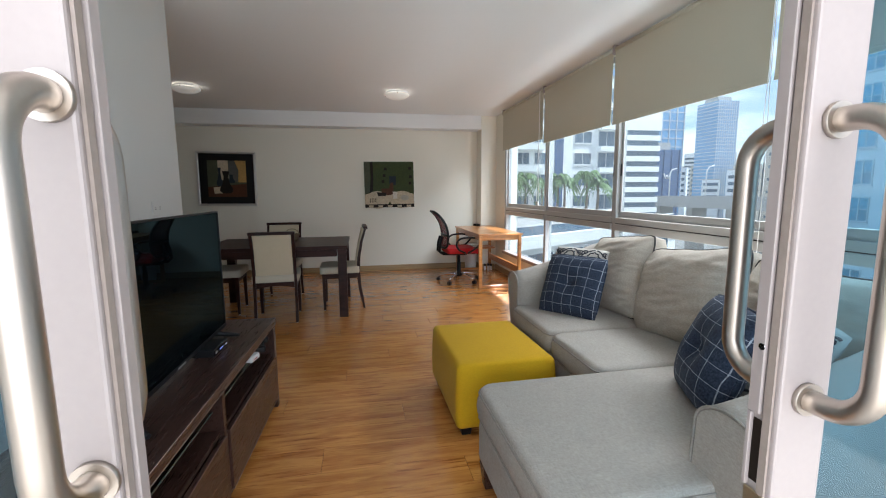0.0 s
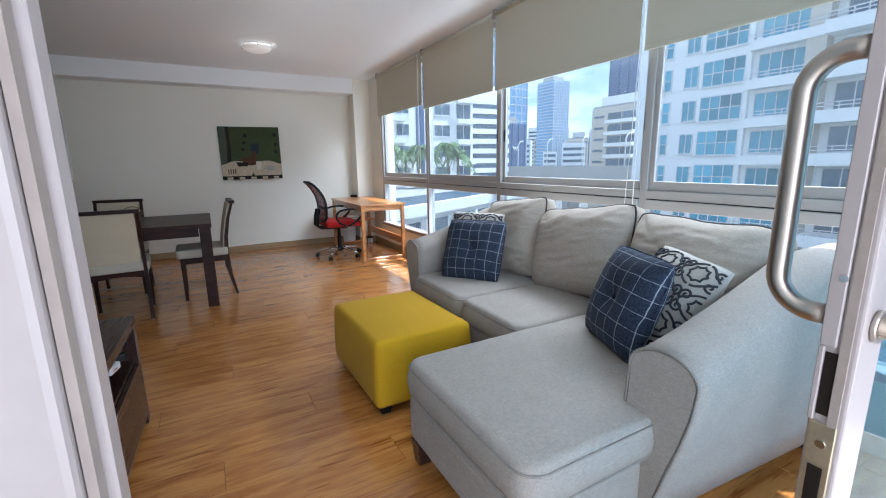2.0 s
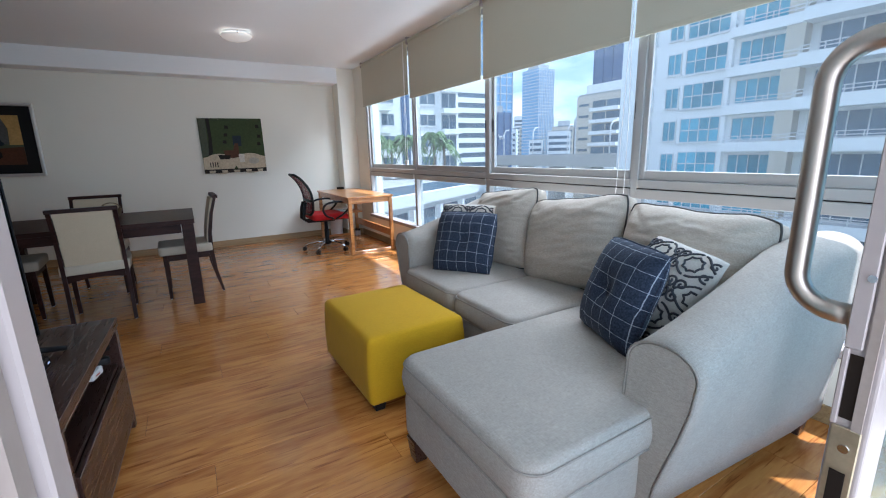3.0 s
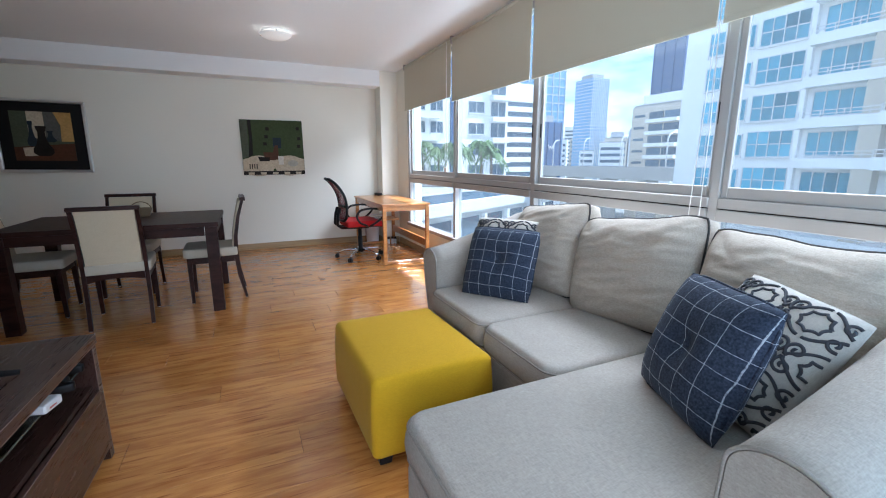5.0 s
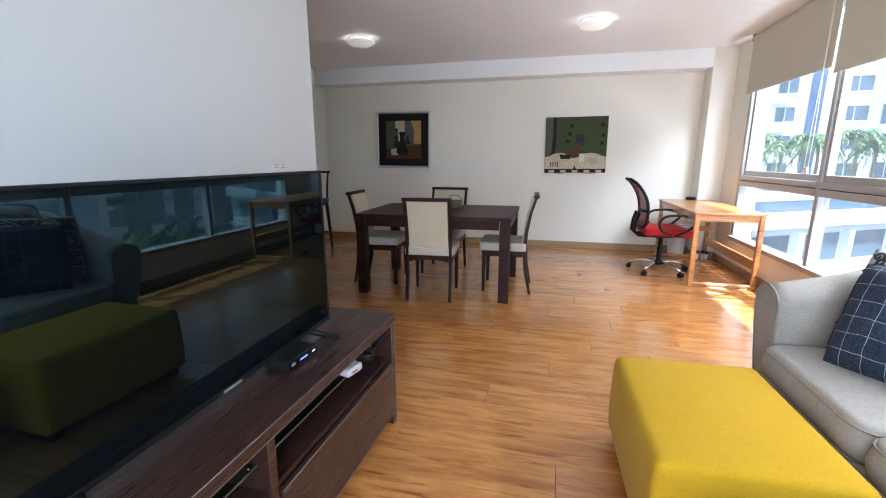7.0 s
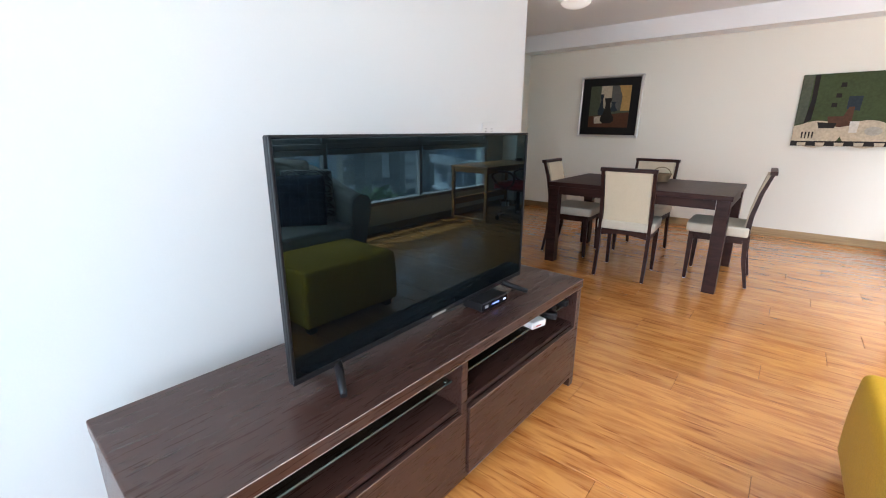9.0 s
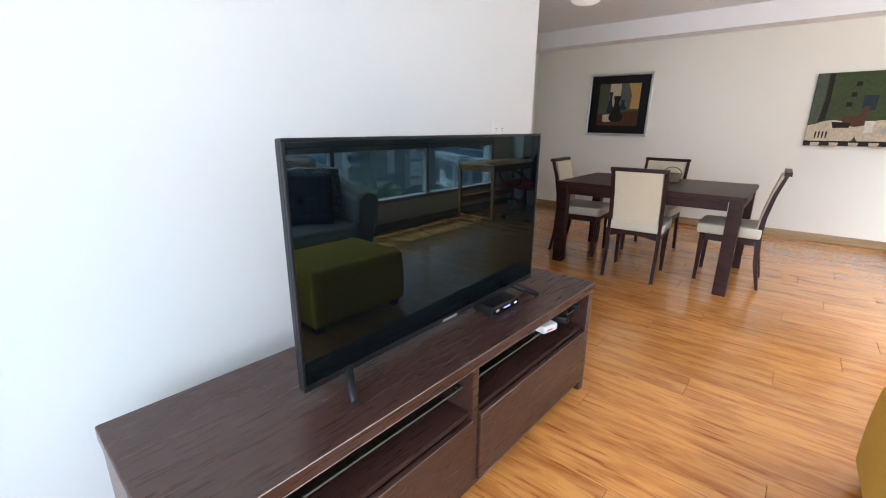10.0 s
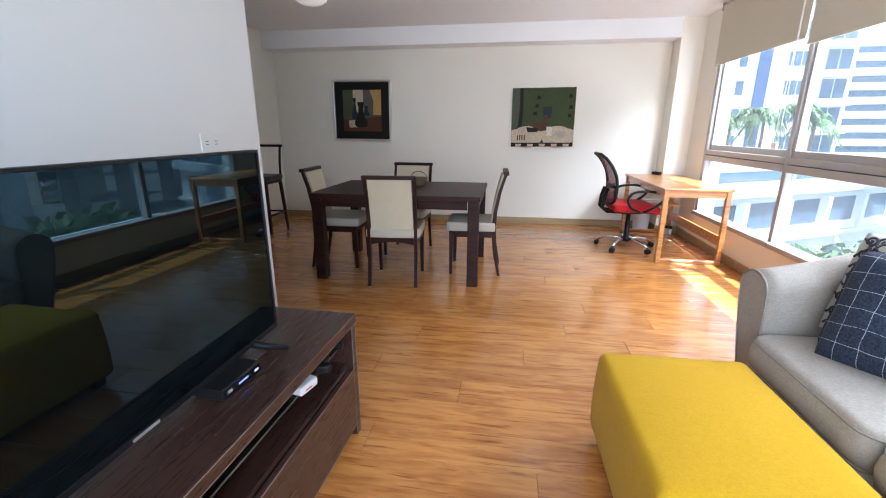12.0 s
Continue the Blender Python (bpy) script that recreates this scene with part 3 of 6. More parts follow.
def soft_box(x0, x1, y0, y1, z0, z1, crown=0.02, r=0.024, corner=0.07):
    """A firm seat cushion: corners round in plan, a rolled upper rim, full sides and a slightly crowned top."""
    ends = (0.0, 0.004, 0.010, 0.018, 0.027, 0.040, 0.055, corner)

    def stations(lo, hi):
        inner = [lo + corner + (hi - lo - 2 * corner) * k / 9 for k in range(1, 9)]
        return [lo + e for e in ends] + inner + [hi - e for e in reversed(ends)]

    def place(x, y, z, swell=0.0):
        """Turns the square corners of the plan round and swells the sides."""
        dx = max(x0 + corner - x, 0) - max(x - x1 + corner, 0)
        dy = max(y0 + corner - y, 0) - max(y - y1 + corner, 0)
        if dx and dy:
            k = max(abs(dx), abs(dy)) / math.hypot(dx, dy)
            x, y = x + dx - dx * k, y + dy - dy * k
        u, w = 2 * (x - x0) / (x1 - x0) - 1, 2 * (y - y0) / (y1 - y0) - 1
        return Vector((x + swell * u, y + swell * w, z))

    b2 = bmesh.new()
    xs, ys = stations(x0, x1), stations(y0, y1)
    top = []
    for x in xs:
        row = []
        for y in ys:
            d = min(x - x0, x1 - x, y - y0, y1 - y)
            drop = r - math.sqrt(max(0.0, r * r - max(0.0, r - d) ** 2))
            u, w = 2 * (x - x0) / (x1 - x0) - 1, 2 * (y - y0) / (y1 - y0) - 1
            row.append(b2.verts.new(place(x, y, z1 - drop + crown * (1 - u * u) * (1 - w * w))))
        top.append(row)
    m, n = len(xs), len(ys)
    for i in range(m - 1):
        for j in range(n - 1):
            b2.faces.new((top[i][j], top[i + 1][j], top[i + 1][j + 1], top[i][j + 1]))
    loop = [(i, 0) for i in range(m - 1)] + [(m - 1, j) for j in range(n - 1)] + [(i, n - 1) for i in range(m - 1, 0, -1)] + [(0, j) for j in range(n - 1, 0, -1)]
    above = [top[i][j] for i, j in loop]
    for q in (0.75, 0.5, 0.25, 0.0):
        below = [b2.verts.new(place(xs[i], ys[j], z0 + q * (z1 - r - z0), 0.040 * q * (1 - q))) for i, j in loop]
        for k in range(len(loop)):
            b2.faces.new((above[k], above[(k + 1) % len(loop)], below[(k + 1) % len(loop)], below[k]))
        above = below
    b2.faces.new(above)
    for f in b2.faces:
        f.smooth = True
    return b2


def cushion_outline(u, v, w, h):
    """Where a point of the square (-1..1) lies on a cushion with tight corners and hollow edges."""
    k = 1 - 0.045 * (1 - min(abs(u), abs(v))) * max(abs(u), abs(v)) ** 3
    big = max(abs(u), abs(v), 1e-6)
    k *= 0.35 + 0.65 * big / max(1e-6, (abs(u) ** 8 + abs(v) ** 8) ** 0.125)
    return u * w / 2 * k, v * h / 2 * k


def back_cushion(w, h, d, seed, n=60):
    """A loose back cushion in its own frame: y across, z up, the front towards -x."""
    b2 = bmesh.new()
    sheets = []
    for side in (-1, 1):
        grid = []
        for i in range(n + 1):
            row = []
            for j in range(n + 1):
                u, v = 2 * i / n - 1, 2 * j / n - 1
                y, z = cushion_outline(u, v, w, h)
                t = d / 2 * (0.24 + 0.76 * max(0, 1 - abs(u) ** 3.2) ** 0.6 * max(0, 1 - abs(v) ** 2.6) ** 0.6)
                if side < 0:
                    q = noise.noise(Vector((u * 1.3 + seed, v * 5.2 + 1.4 * u, seed)))
                    r = noise.noise(Vector((u * 2.4, v * 10.0 - 1.5 * u, seed * 2.3)))
                    edge = (1 - u ** 4) * (1 - v ** 4)
                    pull = abs(u) ** 2.2
                    crease = 1 - 2 * abs(noise.noise(Vector((u * 1.1 + seed, v * 9.0 + 2.2 * u * v, seed * 1.7))))
                    t += edge * (0.012 * (1 - 2 * abs(q)) + 0.006 * r + 0.014 * pull * crease + 0.003 * noise.noise(Vector((u * 7, v * 9, seed))))
                z += 0.010 * noise.noise(Vector((u * 2.5, seed, 0.3))) * max(0, v)
                row.append(b2.verts.new((side * t, y, z)))
            grid.append(row)
        for i in range(n):
            for j in range(n):
                b2.faces.new((grid[i][j], grid[i + 1][j], grid[i + 1][j + 1], grid[i][j + 1])).smooth = True
        sheets.append(grid)
    ring = [(i, 0) for i in range(n)] + [(n, j) for j in range(n)] + [(i, n) for i in range(n, 0, -1)] + [(0, j) for j in range(n, 0, -1)]
    f, k = sheets
    for (i, j), (p, q) in zip(ring, ring[1:] + ring[:1]):
        b2.faces.new((f[i][j], f[p][q], k[p][q], k[i][j])).smooth = True
    edge = [f[i][j].co.copy() for i, j in ring]
    return b2, edge


sofa = thing("sofa", pose(0, 0, 0), "grey linen chaise sofa with dark piping below the window", "sofa")
SX = 2.03
# frames under the cushions
part("seat_base", B(1.05, SX - 0.02, 1.335, 2.47, 0.085, 0.315, bevel=0.018, seg=3), M_SOFA, sofa)
part("chaise_base", B(0.480, SX - 0.02, 0.622, 1.333, 0.098, 0.315, bevel=0.045, seg=5), M_SOFA, sofa)
part("back_frame", B(1.83, SX, 0.66, 2.47, 0.10, 0.72, bevel=0.03, seg=3), M_SOFA, sofa)
seats = ((1.045, 1.84, 1.862, 2.465), (1.045, 1.84, 1.338, 1.856), (0.475, 1.84, 0.596, 1.332))
for x0, x1, y0, y1 in seats:
    c = part("chaise_cushion" if x0 < 0.6 else "seat_cushion", soft_box(x0, x1, y0, y1, 0.318, 0.445, 0.022), M_SOFA, sofa)
    p = bmesh.new()
    piping(p, round_loop(x0 - 0.002, x1, y0 - 0.002, y1 + 0.002, 0.424, 0.07))
    part("piping", p, M_PIPE, c, "dark grey piping")
    p = bmesh.new()
    piping(p, round_loop(x0 - 0.002, x1, y0 - 0.002, y1 + 0.002, 0.322, 0.07))
    part("piping", p, M_PIPE, c, "dark grey piping")
for yc, w, lean, h, turn in ((2.225, 0.60, 15, 0.53, -7.0), (1.612, 0.68, 16, 0.52, -8.0), (0.965, 0.65, 15, 0.51, 1.0)):
    m = pose(1.735, yc, 0.672, turn, lean, 0)
    body, edge = back_cushion(w, h, 0.32, 3.1 * yc)
    c = part("back_cushion", body, M_CUSHION, sofa, m=m)
    p = bmesh.new()
    piping(p, edge[::2], 0.0052)
    part("piping", p, M_PIPE_DARK, c, "dark grey piping")


def sofa_arm(y0, y1, outer, xf):
    """A flared arm, low in front and sweeping up to the back."""
    b2 = bmesh.new()
    nx, prof = 16, []
    for i in range(nx + 1):
        u = i / nx
        x = xf + u * (SX - xf)
        top = 0.662 + 0.195 * min(1, u / 0.72) ** 1.25
        prof.append((x, top))
    rings = []
    for x, top in prof:
        ring, r = [], 0.075
        ease = 1 - 0.62 * min(1, (x - xf) / (SX - xf) * 1.3)
        yi, yo = (y1, y0) if outer < 0 else (y0, y1)
        flare = 0.030
        for k in range(15):
            a = math.pi * k / 14
            cy = (yi + yo) / 2 + outer * flare * 0.6
            half = abs(yo - yi) / 2 + flare * 0.4
            ring.append(b2.verts.new((x, cy - outer * half * math.cos(a), top - r + r * math.sin(a))))
        for z, t in ((0.50, 0.010), (0.40, 0.034), (0.30, 0.064), (0.20, 0.092), (0.10, 0.108)):
            ring.append(b2.verts.new((x, yo + outer * (flare - t * ease), z)))
        for z in (0.10, 0.30, 0.46):
            ring.append(b2.verts.new((x, yi, z)))
        rings.append(ring)
    n = len(rings[0])
    for a, b in zip(rings, rings[1:]):
        for k in range(n):
            b2.faces.new((a[k], a[(k + 1) % n], b[(k + 1) % n], b[k])).smooth = True
    b2.faces.new(rings[0])
    b2.faces.new(rings[-1][::-1])
    front = [v.co.copy() for v in rings[0]]
    bmesh.ops.recalc_face_normals(b2, faces=b2.faces[:])
    rim = [e for e in b2.edges if len(e.link_faces) == 2 and e.calc_face_angle() > 1.2 and (abs(e.verts[0].co.x - xf) < 1e-4 and abs(e.verts[1].co.x - xf) < 1e-4)]
    bmesh.ops.bevel(b2, geom=rim, offset=0.007, segments=3, affect="EDGES")
    arm = part("arm", b2, M_SOFA, sofa)
    p = bmesh.new()
    piping(p, [(xf + 0.001, c.y, c.z) for c in front], 0.0046)
    part("piping", p, M_PIPE, arm, "dark grey piping")


sofa_arm(0.506, 0.692, -1, 0.945)
sofa_arm(2.475, 2.64, 1, 1.09)
for x, y in ((0.525, 0.668), (0.525, 1.290), (1.02, 0.63), (1.95, 0.57), (1.12, 2.55), (1.95, 2.55), (1.12, 1.40)):
    part("foot", taper(bmesh.new(), (x - 0.035, x + 0.035, y - 0.035, y + 0.035), (x - 0.025, x + 0.025, y - 0.025, y + 0.025), 0.0, 0.10), M_DARKWOOD, sofa, "dark wooden foot")


# ---- throw pillows ----
def plaid(name):
    m, n, l, b = nodes_of(name)
    tex = n.new("ShaderNodeTexCoord")
    sep = n.new("ShaderNodeSeparateXYZ")
    sway, add = n.new("ShaderNodeTexNoise"), n.new("ShaderNodeVectorMath")
    sway.inputs["Scale"].default_value, sway.inputs["Detail"].default_value = 7.0, 2.0
    add.operation = "MULTIPLY_ADD"
    l.new(tex.outputs["Object"], sway.inputs["Vector"])
    l.new(sway.outputs["Color"], add.inputs[0])
    add.inputs[1].default_value = (0.022, 0.022, 0.0)
    l.new(tex.outputs["Object"], add.inputs[2])
    l.new(add.outputs[0], sep.inputs[0])
    lines = []
    for ax, period, off in (("X", 0.066, 0.021), ("Y", 0.062, 0.030)):
        a = n.new("ShaderNodeMath")
        a.operation = "MULTIPLY_ADD"
        l.new(sep.outputs[ax], a.inputs[0])
        a.inputs[1].default_value, a.inputs[2].default_value = 1 / period, off + 20
        f = n.new("ShaderNodeMath")
        f.operation = "FRACT"
        l.new(a.outputs[0], f.inputs[0])
        c = n.new("ShaderNodeMath")
        c.operation = "LESS_THAN"
        l.new(f.outputs[0], c.inputs[0])
        c.inputs[1].default_value = 0.032
        lines.append(c)
    mx2 = n.new("ShaderNodeMath")
    mx2.operation = "MAXIMUM"
    l.new(lines[0].outputs[0], mx2.inputs[0])
    l.new(lines[1].outputs[0], mx2.inputs[1])
    noi = n.new("ShaderNodeTexNoise")
    noi.inputs["Scale"].default_value, noi.inputs["Detail"].default_value = 160, 4
    l.new(tex.outputs["Object"], noi.inputs["Vector"])
    fade = n.new("ShaderNodeMath")
    fade.operation = "MULTIPLY"
    l.new(mx2.outputs[0], fade.inputs[0])
    ramp2 = n.new("ShaderNodeValToRGB")
    ramp2.color_ramp.elements[0].position, ramp2.color_ramp.elements[1].position = 0.28, 0.52
    l.new(noi.outputs["Fac"], ramp2.inputs["Fac"])
    l.new(ramp2.outputs["Color"], fade.inputs[1])
    ramp = n.new("ShaderNodeValToRGB")
    ramp.color_ramp.elements[0].position, ramp.color_ramp.elements[0].color = 0.3, (0.014, 0.019, 0.034, 1)
    ramp.color_ramp.elements[1].position, ramp.color_ramp.elements[1].color = 0.7, (0.046, 0.060, 0.092, 1)
    l.new(noi.outputs["Fac"], ramp.inputs["Fac"])
    mixc = n.new("ShaderNodeMixRGB")
    l.new(fade.outputs[0], mixc.inputs["Fac"])
    l.new(ramp.outputs["Color"], mixc.inputs["Color1"])
    mixc.inputs["Color2"].default_value = (0.36, 0.385, 0.42, 1)
    l.new(mixc.outputs["Color"], b.inputs["Base Color"])
    b.inputs["Roughness"].default_value = 0.92
    b.inputs["Sheen Weight"].default_value = 0.06
    b.inputs["Specular IOR Level"].default_value = 0.12
    bp = n.new("ShaderNodeBump")
    bp.inputs["Strength"].default_value, bp.inputs["Distance"].default_value = 0.4, 0.003
    l.new(noi.outputs["Fac"], bp.inputs["Height"])
    l.new(bp.outputs["Normal"], b.inputs["Normal"])
    return m


M_PLAID = plaid("blue_plaid_wool")
M_IVORY = fabric("ivory_cotton", (0.50, 0.465, 0.41), (0.36, 0.335, 0.295), 380, fold=0.1)
M_SCROLL = mat("charcoal_print", (0.035, 0.037, 0.045), 0.9, 0, 300, 0.1)


def pillow_shape(size, thick, n=22):
    """A square pillow in its own frame: x across, y up, z out of the front; also gives its height over (x, y)."""
    def top(x, y):
        u, w = min(1, abs(2 * x / size)), min(1, abs(2 * y / size))
        return thick / 2 * max(0.0, (1 - u ** 2.6)) ** 0.62 * max(0.0, (1 - w ** 2.6)) ** 0.62

    def place(x, y, s=1, lift=0.0):
        pinch = 1 - 0.03 * (1 - min(abs(x), abs(y)) / (size / 2)) * (max(abs(x), abs(y)) / (size / 2)) ** 2
        q = 0.012 * noise.noise(Vector((x * 9, y * 9, s + thick)))
        corner = 1 - 0.05 * (4 * abs(x * y) / size ** 2) ** 3
        return Vector((x * pinch * corner, y * pinch * corner, s * top(x, y) * (1 + 8 * q) + lift))
    b2 = bmesh.new()
    for s in (1, -1):
        grid = []
        for i in range(n + 1):
            row = []
            for j in range(n + 1):
                row.append(b2.verts.new(place(size * (i / n - 0.5), size * (j / n - 0.5), s)))
            grid.append(row)
        for i in range(n):
            for j in range(n):
                q = (grid[i][j], grid[i + 1][j], grid[i + 1][j + 1], grid[i][j + 1])
                b2.faces.new(q if s > 0 else q[::-1]).smooth = True
    bmesh.ops.remove_doubles(b2, verts=b2.verts[:], dist=0.0005)
    return b2, place


def basis(center, u, v):
    u, v = Vector(u).normalized(), Vector(v)
    v = (v - u * v.dot(u)).normalized()
    w = u.cross(v)
    return Matrix.Translation(center) @ Matrix((u, v, w)).transposed().to_4x4()


def plaid_pillow(m, label, size=0.42):
    thick = 0.17
    t = thing("throw_pillow", m, label, "pillow", "throw pillows on the sofa")
    b2, place = pillow_shape(size, thick)
    for v in b2.verts:
        d = math.hypot(v.co.x, v.co.y)
        v.co.z *= 1 - 0.45 * math.exp(-(d / 0.05) ** 2)
    part("cover", b2, M_PLAID, t)
    part("button", lathe(bmesh.new(), [(0, 0.055), (0.010, 0.053), (0.014, 0.047), (0.012, 0.042)], 14), M_PLAID, t, "covered tuft button")
    p = bmesh.new()
    loop = []
    for k in range(40):
        a = 2 * math.pi * k / 40
        q = (abs(math.cos(a)) ** 9 + abs(math.sin(a)) ** 9) ** (-1 / 9)
        x, y = math.cos(a) * q * size / 2, math.sin(a) * q * size / 2
        pinch = 1 - 0.03 * (1 - min(abs(x), abs(y)) / (size / 2)) * (max(abs(x), abs(y)) / (size / 2)) ** 2
        corner = 1 - 0.05 * (4 * abs(x * y) / size ** 2) ** 3
        loop.append((x * pinch * corner, y * pinch * corner, 0))
    piping(p, loop, 0.004)
    part("piping", p, M_PLAID, t)
    return t


def scroll_pillow(m, label):
    size, thick = 0.41, 0.15
    t = thing("throw_pillow", m, label, "pillow", "throw pillows on the sofa")
    b2, place = pillow_shape(size, thick)
    part("cover", b2, M_IVORY, t)
    lines = bmesh.new()

    def stroke(pts, r=0.0034):
        run = []
        for x, y in pts + [(9, 9)]:
            if max(abs(x), abs(y)) < size * 0.478:
                run.append((x, y))
            else:
                if len(run) > 2:
                    tube(lines, [place(a, b, 1, 0.0004) for a, b in run], r, 6)
                run = []
    # ogee lattice: eight-pointed medallions, paired scrolls between them
    step = size / 2.35
    for i in range(-2, 3):
        for j in range(-2, 3):
            cx, cy = i * step + (step / 2 if j % 2 else 0) + 0.03, j * step * 0.66 + 0.02
            turn = np.linspace(0, 2 * math.pi, 57)
            stroke([(cx + 0.035 * (1 - 0.20 * abs(math.sin(4 * a)) ** 0.7) * math.cos(a) * 1.15, cy + 0.035 * (1 - 0.20 * abs(math.sin(4 * a)) ** 0.7) * math.sin(a)) for a in turn], 0.0044)
            for s in (1, -1):
                for q in (1, -1):
                    # a fat scroll that curls in on itself beside the middle between two medallions
                    stroke([(cx + s * (step / 2 - 0.022 + (0.021 - 0.0025 * a) * math.cos(a)), cy + q * (0.026 + (0.021 - 0.0025 * a) * math.sin(a))) for a in np.linspace(-1.3, 7.6, 40)], 0.0046)
                    # the stem that sweeps up over the medallion
                    stroke([(cx + s * (step / 2 - 0.004 - (step / 2 - 0.010) * u), cy + q * (0.005 + 0.047 * math.sin(u * math.pi / 2) ** 1.4)) for u in np.linspace(0, 1, 16)], 0.0046)
    part("scroll_print", lines, M_SCROLL, t, "charcoal scroll print")
    return t


scroll_pillow(basis((1.448, 2.330, 0.664), (0.52, -0.85, 0.0), (0.15, 0.11, 0.38)), "ivory throw pillow with charcoal scrolls behind a plaid one")
plaid_pillow(basis((1.347, 2.180, 0.632), (0.56, -0.83, 0.0), (0.13, 0.11, 0.38)), "navy plaid wool throw pillow with a tufted button on the sofa", 0.41)
scroll_pillow(basis((1.430, 0.905, 0.648), (-0.15, -0.38, -0.03), (0.20, -0.13, 0.33)), "ivory throw pillow with charcoal scrolls leaning on the sofa arm")
plaid_pillow(basis((1.272, 0.966, 0.648), (-0.40, -0.915, 0.0), (0.11, -0.078, 0.349)), "navy plaid wool throw pillow leaning on the chaise", 0.405)

# ---- ottoman ----
ott = thing("ottoman", pose(0.726, 1.995, 0, 0, 0, 1.0), "mustard yellow upholstered cube ottoman on the laminate floor", "ottoman")
b2 = bmesh.new()
box(b2, -0.265, 0.265, -0.345, 0.345, 0.045, 0.385)
bmesh.ops.subdivide_edges(b2, edges=b2.edges[:], cuts=9, use_grid_fill=True)
for v in b2.verts:
    u, w, q = v.co.x / 0.265, v.co.y / 0.345, (v.co.z - 0.215) / 0.17
    if q > 0.95:
        v.co.z += 0.014 * (1 - u * u) * (1 - w * w)
    v.co.x *= 1 + 0.022 * (1 - q * q) - 0.012 * q
    v.co.y *= 1 + 0.018 * (1 - q * q) - 0.012 * q
sharp = [e for e in b2.edges if len(e.link_faces) == 2 and e.calc_face_angle() > 0.9]
bmesh.ops.bevel(b2, geom=sharp, offset=0.028, segments=4, profile=0.5, affect="EDGES")
part("cushion_body", b2, M_YELLOW, ott, smooth=True)
for x in (-0.21, 0.21):
    for y in (-0.29, 0.29):
        part("foot", taper(bmesh.new(), (x - 0.03, x + 0.03, y - 0.03, y + 0.03), (x - 0.024, x + 0.024, y - 0.024, y + 0.024), 0, 0.05), M_BLACK, ott, "black block foot")

# ---- television stand ----
stand = thing("tv_stand", pose(-0.478, 2.21, 0, 0, 0, -1.9), "dark brown wooden television stand with open shelves and drawers", "tv stand")
L, D, H = 1.655, 0.455, 0.528
M_GLASS_EDGE = mat("polished_glass_edge", (0.07, 0.10, 0.09), 0.2, 0, 80, 0.05)
part("top", B(-D, 0.0, -L, 0.0, H - 0.038, H, bevel=0.004), M_DARKWOOD, stand)
for y0, y1, nm in ((-0.038, -0.004, "side_panel"), (-L + 0.004, -L + 0.038, "side_panel")):
    part(nm, B(-D + 0.004, -0.006, y0, y1, 0.0, H - 0.039, bevel=0.003, seg=1), M_DARKWOOD, stand)
part("divider", B(-D + 0.02, -0.012, -0.845, -0.815, 0.052, H - 0.039, bevel=0.002, seg=1), M_DARKWOOD, stand)
part("bottom_panel", B(-D + 0.02, -0.02, -L + 0.039, -0.039, 0.030, 0.051), M_DARKWOOD, stand)
part("back_panel", B(-D + 0.006, -D + 0.018, -L + 0.039, -0.039, 0.052, H - 0.039), M_DARKWOOD, stand)
for y0, y1 in ((-0.814, -0.039), (-L + 0.039, -0.846)):
    part("shelf", B(-D + 0.02, -0.024, y0 + 0.001, y1 - 0.001, 0.312, 0.330), M_DARKWOOD, stand)
    part("drawer_front", B(-0.022, -0.004, y0 + 0.004, y1 - 0.004, 0.056, 0.310, bevel=0.002, seg=1), M_DARKWOOD, stand)
    gl = part("glass_shelf", B(-D + 0.05, -0.05, y0 + 0.002, y1 - 0.002, 0.405, 0.411, bevel=0.001, seg=1), glass("shelf_glass", (0.75, 0.85, 0.80)), stand, "thin glass shelf")
    part("polished_edge", B(-0.0498, -0.0478, y0 + 0.003, y1 - 0.003, 0.4052, 0.4108), M_GLASS_EDGE, gl, "pale green polished edge")
    for x in (-0.07, -D + 0.07):
        part("shelf_peg", tube(bmesh.new(), [(x, y1 - 0.001, 0.400), (x, y1 - 0.016, 0.400)], 0.005, 10), M_CHROME, stand, "steel shelf peg")

# thin pale strips along the front and end edges of the stand
M_PALE_EDGE = mat("pale_edge", (0.24, 0.17, 0.14), 0.45, 0, 90, 0.35, 9, 0.3)
for x, y0, y1, z in ((-0.0008, -L + 0.003, -0.003, H - 0.0012), (-0.0008, -L + 0.003, -0.003, H - 0.0368), (-0.0040, -0.811, -0.044, 0.3085), (-0.0040, -L + 0.044, -0.851, 0.3085), (-0.0040, -0.811, -0.044, 0.0578)):
    part("edge_line", tube(bmesh.new(), [(x, y0, z), (x, y1, z)], 0.0012, 6), M_PALE_EDGE, stand, "pale edge line")
part("edge_line", tube(bmesh.new(), [(-D + 0.003, -0.0008, H - 0.0012), (-0.003, -0.0008, H - 0.0012)], 0.0012, 6), M_PALE_EDGE, stand, "pale edge line")
for y in (-0.0045, -0.0375):
    part("edge_line", tube(bmesh.new(), [(-0.0062, y, 0.004), (-0.0062, y, H - 0.042)], 0.0011, 6), M_PALE_EDGE, stand, "pale edge line")

